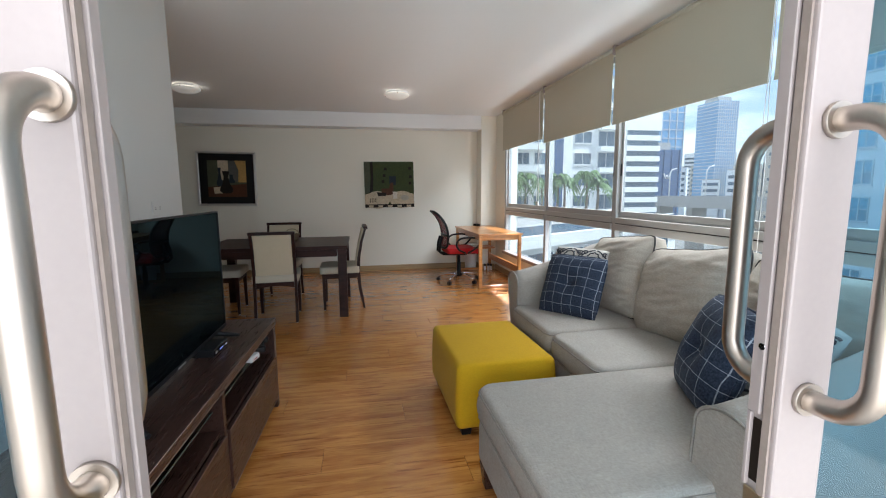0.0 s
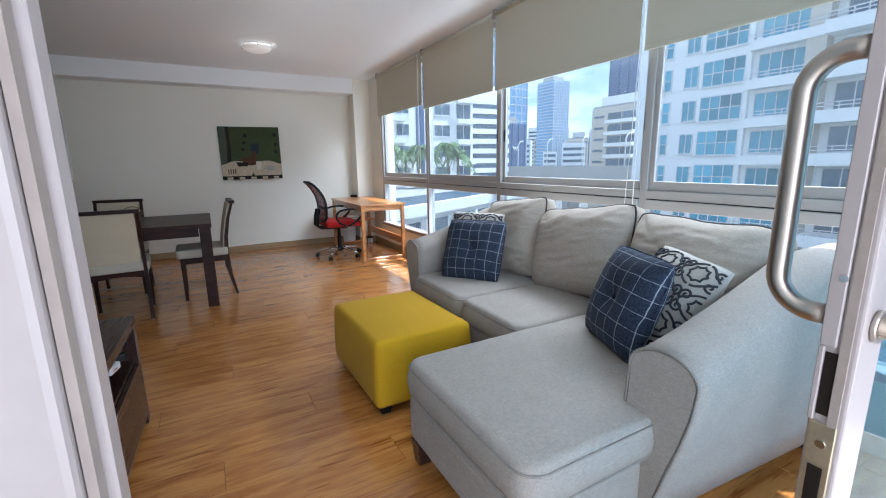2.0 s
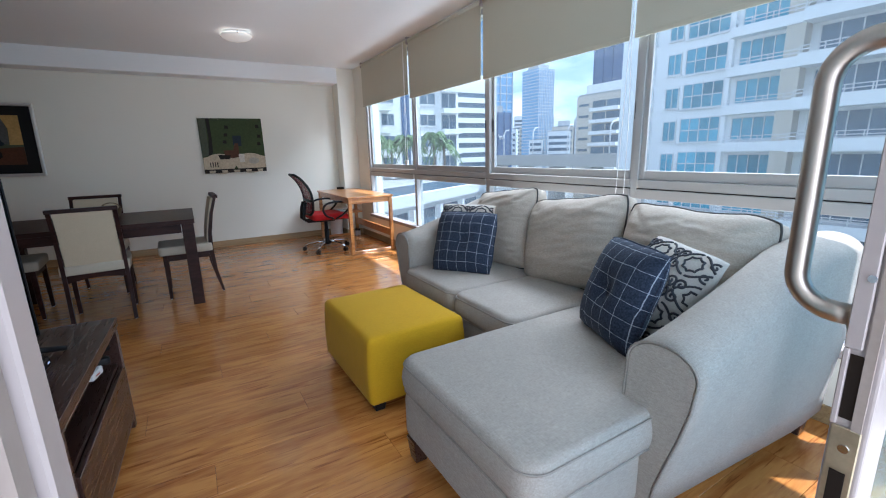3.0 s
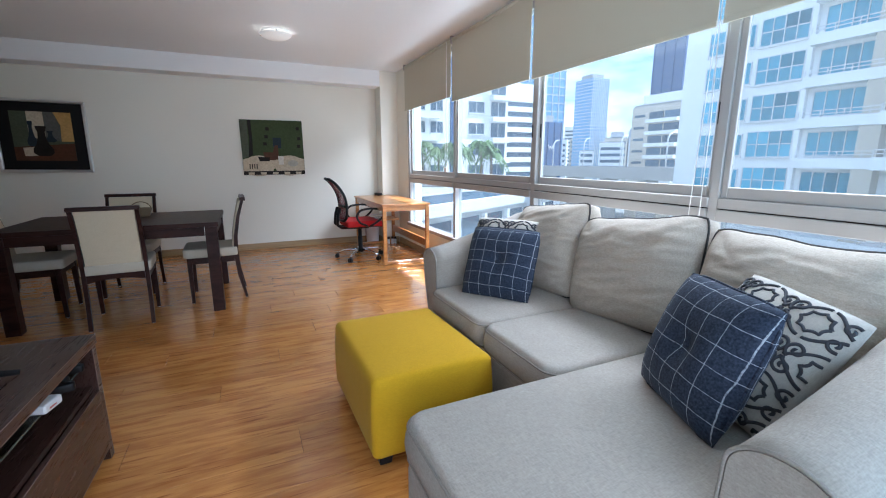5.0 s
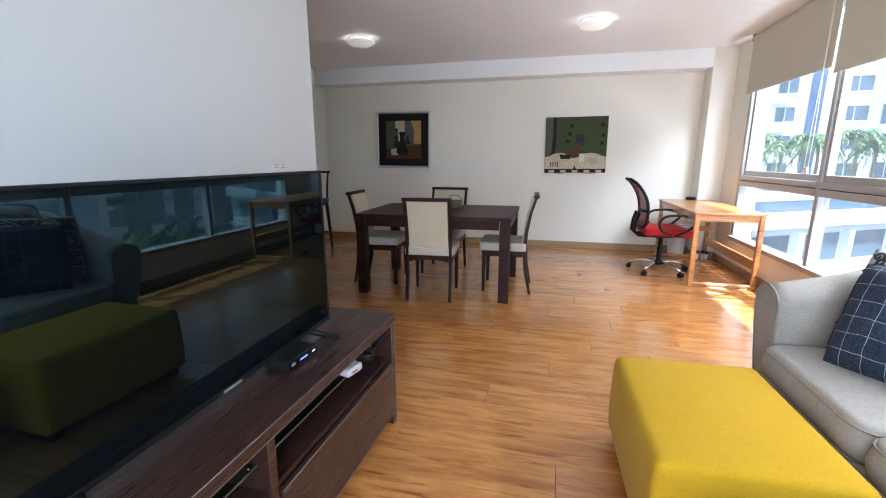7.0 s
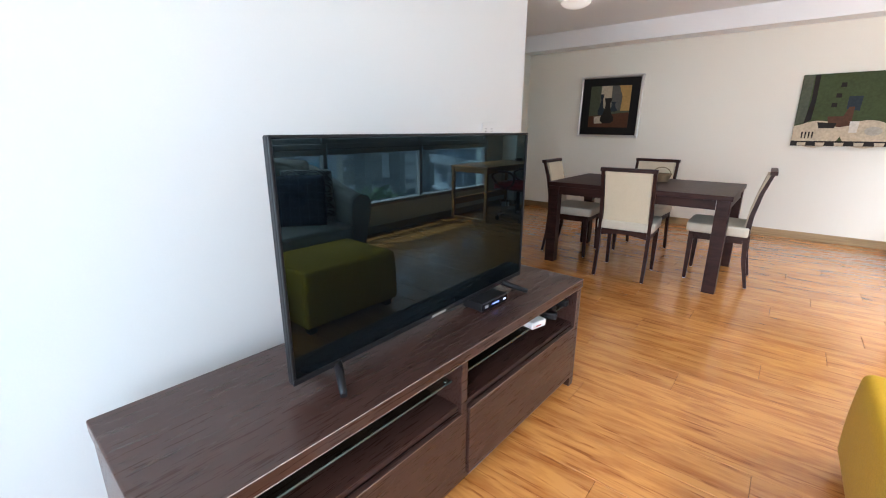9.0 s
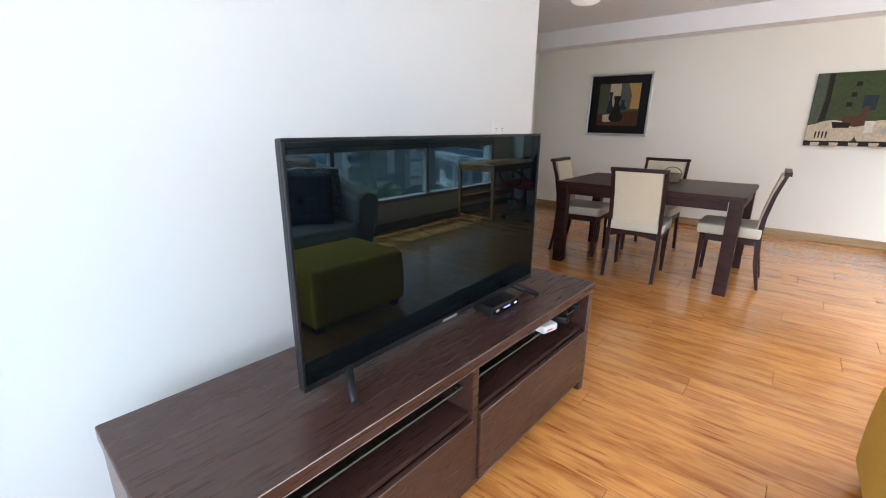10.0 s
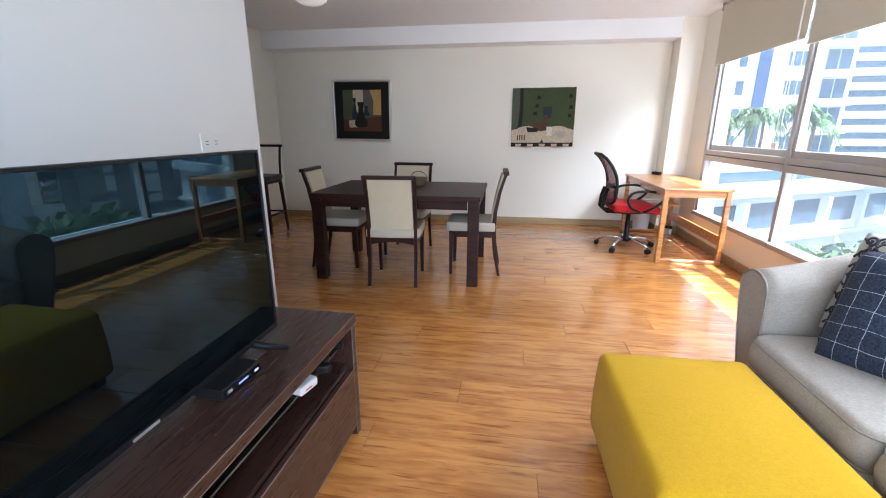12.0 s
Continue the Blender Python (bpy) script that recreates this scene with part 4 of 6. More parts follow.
# ---- television ----
tv = thing("television", pose(-0.685, 1.452, H + 0.0, 0, 0, -0.6), "large black flat-screen television switched off on the stand", "television")
W2, ZB, ZT = 0.539, 0.036, 0.622
part("case", B(-0.022, -0.001, -W2, W2, ZB, ZT, bevel=0.005), M_BLACK, tv)
part("back_housing", B(-0.070, -0.022, -0.36, 0.36, ZB + 0.02, ZB + 0.36, bevel=0.015), M_BLACK, tv)
m, n, l, b = nodes_of("dark_screen")
b.inputs["Base Color"].default_value = (0.002, 0.003, 0.004, 1)
b.inputs["Roughness"].default_value, b.inputs["Specular IOR Level"].default_value = 0.5, 0.0
# an anti-glare film: the same faint bluish mirror at every angle
gloss, film = n.new("ShaderNodeBsdfGlossy"), n.new("ShaderNodeMixShader")
gloss.inputs["Color"].default_value, gloss.inputs["Roughness"].default_value = (0.52, 0.86, 1.0, 1), 0.015
film.inputs[0].default_value = 0.047
l.new(b.outputs[0], film.inputs[1])
l.new(gloss.outputs[0], film.inputs[2])
l.new(film.outputs[0], n["Material Output"].inputs["Surface"])
part("screen", B(-0.0005, 0.0012, -W2 + 0.009, W2 - 0.009, ZB + 0.016, ZT - 0.008), m, tv, "glossy black screen")
for y0, y1, z0, z1 in ((-W2, W2, ZB, ZB + 0.014), (-W2, W2, ZT - 0.007, ZT), (-W2, -W2 + 0.008, ZB + 0.0145, ZT - 0.0075), (W2 - 0.008, W2, ZB + 0.0145, ZT - 0.0075)):
    part("bezel", B(-0.0008, 0.005, y0, y1, z0, z1, bevel=0.0012, seg=1), M_BLACK, tv)
part("badge", B(0.0052, 0.0062, -0.035, 0.035, ZB + 0.003, ZB + 0.010), M_ALU, tv, "small silver badge")
for y in (-0.40, 0.40):
    b2 = bmesh.new()
    for s in (-1, 1):
        tube(b2, [(-0.015, y, ZB + 0.006), (-0.015 + s * 0.045, y + (0.02 if y > 0 else -0.024), ZB - 0.010), (-0.015 + s * 0.105, y + (0.05 if y > 0 else -0.06), 0.009)], [0.014, 0.012, 0.009], 8)
    part("foot", b2, M_BLACK, tv)

# ---- dining table and chairs ----
table = thing("dining_table", pose(-0.81, 4.415, 0), "dark wenge dining table with square legs", "table")
part("tabletop", B(-0.685, 0.685, -0.475, 0.475, 0.687, 0.722, bevel=0.004), M_DARKWOOD2, table)
for x in (-1, 1):
    part("apron", B(x * 0.655 - 0.010, x * 0.655 + 0.010, -0.365, 0.365, 0.617, 0.6865), M_DARKWOOD2, table)
    part("apron", B(-0.585, 0.585, x * 0.445 - 0.010, x * 0.445 + 0.010, 0.617, 0.6865), M_DARKWOOD2, table)
    for y in (-1, 1):
        xc, yc = x * 0.632, y * 0.422
        part("leg", B(xc - 0.042, xc + 0.042, yc - 0.042, yc + 0.042, 0, 0.6865, bevel=0.003), M_DARKWOOD2, table)


def dining_chair(m, first=[]):
    """Faces +y: front legs at y 0.19, back at y -0.19."""
    if first:
        return copy_thing(first[0], m)
    t = thing("dining_chair", m, "dark wooden dining chair with cream upholstered back and seat", "chair", "chairs round the dining table")
    part("seat", puff(bmesh.new(), 0.43, 0.42, 0.075, r=0.35, n=10, m=Matrix.Translation((0, 0.01, 0.425))), M_SEATGREY, t)
    for s in (-1, 1):
        part("apron", B(s * 0.185 - 0.010, s * 0.185 + 0.010, -0.165, 0.165, 0.335, 0.392, bevel=0.002, seg=1), M_DARKWOOD2, t)
    part("apron", B(-0.165, 0.165, 0.165, 0.187, 0.335, 0.392, bevel=0.002, seg=1), M_DARKWOOD2, t)
    b2 = bmesh.new()
    pr = []
    for k in range(13):
        u = k / 6 - 1
        pr.append((u * 0.17, 0.335 + 0.022 * (1 - u * u)))
    sweep(b2, pr + [(0.17, 0.392), (-0.17, 0.392)], -0.197, -0.177)
    part("apron", b2, M_DARKWOOD2, t)
    for s in (-1, 1):
        x = s * 0.185
        part("leg", taper(bmesh.new(), (x - 0.018, x + 0.018, 0.155, 0.192), (x - 0.012, x + 0.012, 0.165, 0.190), 0.0, 0.400), M_DARKWOOD2, t)
        b2 = bmesh.new()
        pts = [(-0.235, 0.0), (-0.195, 0.20), (-0.180, 0.40), (-0.190, 0.55), (-0.222, 0.72), (-0.268, 0.868)]
        wid = [0.020, 0.030, 0.036, 0.030, 0.026, 0.022]
        rows = []
        for (y, z), w in zip(pts, wid):
            rows.append([b2.verts.new((x + a * 0.0125, y + c * w / 2, z)) for a, c in ((-1, -1), (1, -1), (1, 1), (-1, 1))])
        for a, c in zip(rows, rows[1:]):
            for k in range(4):
                b2.faces.new((a[k], a[(k + 1) % 4], c[(k + 1) % 4], c[k]))
        b2.faces.new(rows[0][::-1])
        b2.faces.new(rows[-1])
        part("back_leg", b2, M_DARKWOOD2, t)
        for y in (0.178, -0.233):
            part("glide", lathe(bmesh.new(), [(0, 0.0), (0.009, 0.0), (0.009, 0.004), (0, 0.004)], 10, (x, y, -0.0035)), M_WHITE, t, "white felt glide")
    b2 = bmesh.new()
    rows = []
    for y, z in ((-0.172, 0.452), (-0.183, 0.55), (-0.208, 0.68), (-0.250, 0.850)):
        rows.append([b2.verts.new((a * 0.166, y + c * 0.017, z)) for a, c in ((-1, -1), (1, -1), (1, 1), (-1, 1))])
    for a, c in zip(rows, rows[1:]):
        for k in range(4):
            b2.faces.new((a[k], a[(k + 1) % 4], c[(k + 1) % 4], c[k]))
    b2.faces.new(rows[0][::-1])
    b2.faces.new(rows[-1])
    bmesh.ops.bevel(b2, geom=[e for e in b2.edges if len(e.link_faces) == 2 and e.calc_face_angle() > 0.9], offset=0.007, segments=3, affect="EDGES")
    part("backrest", b2, M_CREAM, t)
    b2 = B(-0.202, 0.202, -0.290, -0.246, 0.852, 0.880, bevel=0.004)
    part("top_rail", b2, M_DARKWOOD2, t)
    first.append(t)
    return t


dining_chair(pose(-0.815, 4.085, 0.0035, 0, 0, 4))
dining_chair(pose(-0.215, 4.43, 0.0035, 0, 0, 92))
dining_chair(pose(-1.425, 4.435, 0.0035, 0, 0, -87))
dining_chair(pose(-0.915, 4.88, 0.0035, 0, 0, 178))

# ---- desk ----
desk = thing("desk", pose(1.765, 5.55, 0, 0, 0, 0), "honey-coloured wooden writing desk with open frame legs by the window", "desk")
hx, hy, dh = 0.285, 0.68, 0.705
part("desktop", B(-hx - 0.012, hx + 0.012, -hy - 0.01, hy + 0.01, dh - 0.022, dh, bevel=0.005), M_DESK, desk)
for y in (-1, 1):
    yc = y * (hy - 0.022)
    for x in (-1, 1):
        xc = x * (hx - 0.022)
        part("leg", B(xc - 0.021, xc + 0.021, yc - 0.019, yc + 0.019, 0.0, dh - 0.0225, bevel=0.003, seg=1), M_DESK, desk)
    part("foot_rail", B(-hx + 0.044, hx - 0.044, yc - 0.016, yc + 0.016, 0.004, 0.034, bevel=0.003, seg=1), M_DESK, desk)
    part("top_rail", B(-hx + 0.044, hx - 0.044, yc - 0.012, yc + 0.012, dh - 0.085, dh - 0.0225, bevel=0.002, seg=1), M_DESK, desk)
part("side_rail", B(hx - 0.034, hx - 0.012, -hy + 0.042, hy - 0.042, 0.175, 0.265, bevel=0.003, seg=1), M_DESK, desk)
part("shelf", B(-hx + 0.042, hx - 0.042, 0.32, hy - 0.042, 0.380, 0.3985, bevel=0.002, seg=1), M_DESK, desk)
part("side_rail", B(-hx + 0.012, -hx + 0.034, -hy + 0.042, hy - 0.042, dh - 0.085, dh - 0.0225, bevel=0.003, seg=1), M_DESK, desk)

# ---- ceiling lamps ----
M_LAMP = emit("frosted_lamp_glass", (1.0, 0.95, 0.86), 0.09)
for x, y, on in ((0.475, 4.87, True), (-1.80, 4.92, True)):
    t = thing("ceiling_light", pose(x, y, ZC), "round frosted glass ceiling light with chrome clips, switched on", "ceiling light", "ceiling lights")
    part("base", lathe(bmesh.new(), [(0, -0.0005), (0.125, -0.0005), (0.125, -0.018), (0.10, -0.018), (0, -0.018)], 32), M_WHITE, t)
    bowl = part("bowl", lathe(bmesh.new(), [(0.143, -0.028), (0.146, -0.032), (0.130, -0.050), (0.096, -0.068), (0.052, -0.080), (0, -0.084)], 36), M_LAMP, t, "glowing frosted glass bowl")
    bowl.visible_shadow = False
    for k in range(3):
        a = 2 * math.pi * k / 3 + 0.5
        c, s = math.cos(a), math.sin(a)
        part("clip", tube(bmesh.new(), [(0.10 * c, 0.10 * s, -0.012), (0.150 * c, 0.150 * s, -0.022), (0.149 * c, 0.149 * s, -0.04)], 0.006, 8), M_CHROME, t, "chrome clip")
    lamp = new("ceiling_bulb", bpy.data.lights.new("ceiling_bulb", "POINT"))
    lamp.data.energy, lamp.data.shadow_soft_size, lamp.data.color = 0.30, 0.05, (1.0, 0.97, 0.92)
    lamp.location = (x, y, ZC - 0.052)

# ---- the city outside ----
M_FAC = mat("white_render", (0.90, 0.90, 0.89), 0.8, 0, 3, 0.03, 0.15, 0.04)
M_FAC2 = mat("grey_render", (0.60, 0.62, 0.65), 0.8, 0, 3, 0.04, 0.15, 0.04)
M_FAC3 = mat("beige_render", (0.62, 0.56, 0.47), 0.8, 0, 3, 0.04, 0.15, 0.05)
M_TEAL = mat("teal_window_glass", (0.085, 0.30, 0.40), 0.10, 0, 2, 0.2, 0.5, 0.2, spec=0.35, rand=1.5)
M_BLUEGL = mat("blue_curtain_glass", (0.20, 0.40, 0.62), 0.15, 0, 0.6, 0.25, 0.1, 0.2, spec=0.7, stretch=(1, 1, 0.3))
M_DARKGL = mat("dark_curtain_glass", (0.06, 0.12, 0.25), 0.2, 0, 0.6, 0.2, 0.1, 0.2, spec=0.6)
M_DIMWIN = mat("shaded_window_glass", (0.09, 0.135, 0.18), 0.12, 0, 2, 0.2, 0.5, 0.2, spec=0.35, rand=1.1)
M_CONC = mat("concrete", (0.42, 0.41, 0.39), 0.85, 0, 2, 0.08, 0.2, 0.08)
M_ASPH = mat("asphalt_and_yards", (0.22, 0.22, 0.21), 0.9, 0, 0.4, 0.2, 0.02, 0.25)
M_LEAF = mat("palm_leaf", (0.15, 0.25, 0.09), 0.5, 0, 3, 0.3, 0.5, 0.2)
M_TRUNK = mat("palm_trunk", (0.22, 0.17, 0.12), 0.9, 0, 6, 0.2)
M_RAIL = mat("white_railing", (0.7, 0.7, 0.7), 0.5, 0, 20, 0.03)
GZ = -13.0
TOWER_Z, TOWER_RISE = -1.28, 2.75

bm = B(-1500, 1500, -1500, 1500, GZ - 1, GZ)
structure("ground", bm, M_ASPH, "grey city ground of streets and yards far below", "ground")


def city_house(name, m, w, d, z0, z1, wall, label):
    """A building whose front lies along local x at y 0 and faces -y."""
    t = thing(name, m, label, "building")
    b2 = B(0, w, 0, d, z0, z1)
    part("wall", b2, wall, t)
    part("roof", B(0.3, w - 0.3, 0.3, d - 0.3, z1 + 0.01, z1 + 0.5), M_CONC, t)
    return t


WINDOWS = {}


def city_window(parent, x, z, w, h, cols, rows, pane, depth=0.10):
    """A framed window on the front of a house: frame with bars, panes behind."""
    key = (w, h, cols, rows, pane.name)
    if key not in WINDOWS:
        f = bmesh.new()
        bar = 0.07
        for k in range(cols + 1):
            c = min(max(w * k / cols, bar / 2), w - bar / 2)
            box(f, c - bar / 2, c + bar / 2, -depth, 0.0, 0, h)
        for k in range(rows + 1):
            c = min(max(h * k / rows, bar / 2), h - bar / 2)
            box(f, bar / 2 + 0.001, w - bar / 2 - 0.001, -depth + 0.01, -0.005, c - bar / 2, c + bar / 2)
        box(f, -0.08, w + 0.08, -depth - 0.06, -0.002, -0.12, -0.005)
        panes = bmesh.new()
        for k in range(cols):
            for q in range(rows):
                box(panes, w * k / cols + 0.02, w * (k + 1) / cols - 0.02, -0.05, -0.02, h * q / rows + 0.02, h * (q + 1) / rows - 0.02)
        WINDOWS[key] = mesh_of("window", f, M_RAIL), mesh_of("pane", panes, pane)
    a = new("window", WINDOWS[key][0])
    a.parent, a.location = parent, (x, 0, z)
    b = new("pane", WINDOWS[key][1])
    b.parent = a


def railing(parent, x0, x1, y, z):
    f = bmesh.new()
    for h in (0.22, 0.45):
        box(f, x0, x1, y - 0.03, y + 0.03, z + h - 0.03, z + h + 0.03)
    k = x0
    while k <= x1:
        box(f, k - 0.03, k + 0.03, y - 0.032, y + 0.032, z, z + 0.45)
        k += 1.3
    part("railing", f, M_RAIL, parent)


# the white apartment tower across the street
t = city_house("apartment_tower", pose(37, 28.3, 0, 0, 0, -90), 50, 16, GZ, 32, M_FAC, "white apartment tower with teal windows and long balconies")
for k in range(-4, 8):
    z = TOWER_Z + TOWER_RISE * k
    for off in (0.0, 23.0):
        city_window(t, off + 2.15, z + 0.1, 1.35, 1.85, 2, 2, M_TEAL)
        city_window(t, off + 4.65, z + 0.15, 1.2, 1.7, 2, 1, M_TEAL)
        city_window(t, off + 6.2, z, 3.25, 2.0, 4, 2, M_TEAL)
        # balcony bays: slab with parapet lip, window band behind, end wall and a railing
        part("balcony", B(off + 9.95, off + 14.6, -1.0, -0.001, z - 0.78, z - 0.10), M_FAC, t)
        part("balcony", B(off + 14.65, off + 19.9, -1.7, -0.001, z - 0.85, z - 0.05), M_FAC, t)
        part("fin", B(off + 9.6, off + 9.94, -0.35, -0.001, z - 0.78, z + 1.96), M_FAC, t)
        part("fin", B(off + 19.95, off + 20.3, -1.75, -0.001, z - 0.85, z + 1.89), M_FAC, t)
        city_window(t, off + 10.3, z, 3.0, 1.75, 4, 1, M_TEAL)
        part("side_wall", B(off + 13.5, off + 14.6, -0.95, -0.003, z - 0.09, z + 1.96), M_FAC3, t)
        city_window(t, off + 15.1, z, 4.3, 1.75, 4, 1, M_DIMWIN)
        railing(t, off + 10.0, off + 14.5, -0.95, z - 0.10)
        railing(t, off + 14.7, off + 19.8, -1.62, z - 0.05)

# the white block with corner balconies
t = city_house("apartment_block", pose(15.0, 55, 0), 20.5, 14, GZ, 16.5, M_FAC, "white apartment block with paired windows and stacked balconies")
part("glass_strip", B(11.2, 12.4, -0.12, -0.002, -4, 16.4), M_DARKGL, t, "narrow blue glass strip")
for k in range(-2, 6):
    z = -0.9 + 2.9 * k
    for x in (0.6, 3.2, 5.6, 8.2):
        city_window(t, x, z, 1.9, 1.6, 2, 1, M_DIMWIN)
    city_window(t, 14.0, z, 2.6, 1.6, 2, 1, M_DIMWIN)
    city_window(t, 17.6, z - 0.4, 2.5, 2.1, 2, 1, M_DIMWIN)
    part("balcony", B(17.4, 20.4, -1.1, -0.001, z - 1.1, z - 0.45), M_FAC, t)
    part("balcony", B(5.4, 9.4, -0.9, -0.001, z - 1.0, z - 0.45), M_FAC, t)

# the long banded block
t = city_house("banded_block", pose(51.0, 80, 0), 10.0, 20, GZ, 13.5, M_FAC2, "white block with long horizontal concrete bands and dark windows")
for k in range(11):
    z = -9.5 + 2.1 * k
    part("band", B(-0.15, 10.15, -0.5, -0.002, z, z + 1.05), M_FAC, t)
    part("window", B(0.1, 9.9, -0.12, -0.003, z + 1.06, z + 2.08), M_DIMWIN, t)
part("parapet", B(-0.2, 10.2, -0.55, 0.4, 13.51, 17.2), M_FAC, t)

# towers in glass
def glass_tower(name, m, w, d, z1, glassmat, floors, label, bays=6):
    t = thing(name, m, label, "building")
    part("wall", B(0, w, 0, d, GZ, z1), glassmat, t)
    f = bmesh.new()
    for k in range(floors):
        z = GZ + (z1 - GZ) * (k + 0.5) / floors
        box(f, -0.1, w + 0.1, -0.15, d + 0.1, z - 0.18, z + 0.18)
    part("floor_band", f, M_DARKGL if glassmat is M_DARKGL else M_FAC2, t)
    for k in range(bays + 1):
        x = w * k / bays
        part("mullion", B(x - 0.15, x + 0.15, -0.3, -0.002, GZ, z1), M_DARKGL if glassmat is M_DARKGL else M_FAC2, t)
    part("roof", B(w * 0.15, w * 0.85, d * 0.2, d * 0.8, z1 + 0.01, z1 + 2.5), M_CONC, t)
    return t


t = glass_tower("hotel_tower", pose(91, 120, 0), 8.2, 14, 14.0, M_DARKGL, 10, "dark glass hotel block with a pale sign", 3)
f = bmesh.new()
for a, b in (((0, 1.6), (0.6, 0)), ((0.6, 0), (1.1, 1.2)), ((1.1, 1.2), (1.6, 0)), ((1.6, 0), (2.2, 1.6))):
    tube(f, [(2.6 + a[0], -0.5, 5.0 + a[1]), (2.6 + b[0], -0.5, 5.0 + b[1])], 0.16, 6)
part("sign", f, M_RAIL, t, "pale zigzag sign")
glass_tower("blue_glass_tower", pose(112, 150, 0), 13, 14, 66, M_BLUEGL, 24, "tall pale blue glass tower", 4)
glass_tower("stone_glass_tower", pose(177.5, 190, 0), 11.5, 14, 46, M_BLUEGL, 34, "tall grey-blue glass tower with vertical ribs", 9)
glass_tower("dark_glass_tower", pose(140, 119.6, 0, 0, 0, -90), 12.5, 12, 62, M_DARKGL, 20, "tall dark blue glass tower", 3)
t = city_house("beige_block", pose(90, 81.9, 0, 0, 0, -90), 13.6, 12, GZ, 14.2, M_FAC3, "beige older block with open balcony floors")
part("parapet", B(2.5, 13.2, 0.5, 8, 14.75, 16.8), M_FAC, t)
for k in range(8):
    z = -8.5 + 2.8 * k
    part("balcony", B(5.0, 13.4, -1.2, -0.002, z - 0.9, z - 0.1), M_FAC, t)
    part("window", B(5.2, 9.0, -0.12, -0.003, z, z + 1.6), M_DIMWIN, t)
    part("window", B(9.4, 13.2, -0.12, -0.003, z, z + 1.6), M_DIMWIN, t)
    part("window", B(0.8, 3.9, -0.12, -0.003, z + 0.6, z + 1.2), M_DIMWIN, t)
rng2 = random.Random(3)
for k in range(16):
    a = radians(41.5 + 11 * (k + rng2.random() * 0.6) / 16)
    dist = rng2.uniform(240, 420)
    w, top = rng2.uniform(7, 13), dist * math.tan(radians(rng2.uniform(0.6, 4.6)))
    t = city_house("far_block", pose(dist * math.cos(a), dist * math.sin(a), 0, 0, 0, -45), w, 12, GZ, top, (M_FAC, M_FAC2, M_FAC3)[k % 3], "pale high-rise block in the far skyline")
    f = bmesh.new()
    z = -6.0
    while z < top - 2:
        box(f, 0.8, w - 0.8, -0.2, -0.01, z, z + 1.5)
        z += 3.2
    part("window_band", f, M_DIMWIN, t)

# flyover
t = thing("flyover", pose(66, 44, 0), "grey concrete road flyover on piers", "flyover")
part("deck", B(0, 9, 0, 60, -2.2, -0.9), M_CONC, t)
part("parapet", B(-0.3, 0.0, 0, 60, -2.2, 0.15), M_CONC, t)
for k in range(6):
    part("pier", B(2.5, 6.0, 4 + 10 * k, 5.6 + 10 * k, GZ, -2.21), M_CONC, t)
    part("lamp_post", tube(bmesh.new(), [(-0.15, 8 + 10 * k, 0.15), (-0.15, 8 + 10 * k, 5.0), (0.4, 8 + 10 * k, 5.8), (1.4, 8 + 10 * k, 6.0)], 0.13, 8), M_RAIL, t)

# podium with a pool deck and car-park openings
t = city_house("podium", pose(3.9, 24.5, 0, 0, 0, 29.5), 36.0, 14, GZ, -2.45, M_FAC, "white podium building with car-park openings and a glass deck rail")
for lvl in range(3):
    for k in range(8):
        x = 0.2 + 4.3 * k
        z = -5.8 - 3.7 * lvl
        # flat dark sheet on the solid wall, in place of the shade inside
        part("opening", B(x, x + 3.6, -0.02, -0.004, z, z + 2.35), M_DIMWIN, t, "dark sheet for the shade in a car-park opening")
        part("opening_frame", B(x - 0.45, x - 0.02, -0.45, -0.003, z - 0.1, z + 2.5), M_FAC, t)
        part("parapet", B(x, x + 3.6, -0.30, -0.021, z - 0.02, z + 0.55), M_FAC, t)
    part("ledge", B(0, 36.0, -0.55, -0.002, z - 0.35, z - 0.12), M_FAC, t)
part("deck_lip", B(-0.2, 36.2, -0.6, -0.002, -2.9, -2.0), M_FAC, t)
part("deck_glass", B(0.2, 35.8, 0.2, 0.25, -2.44, -1.35), M_DIMWIN, t, "grey-blue glass deck rail")
part("deck_rail", B(0.2, 35.8, 0.17, 0.28, -1.35, -1.27), M_RAIL, t)


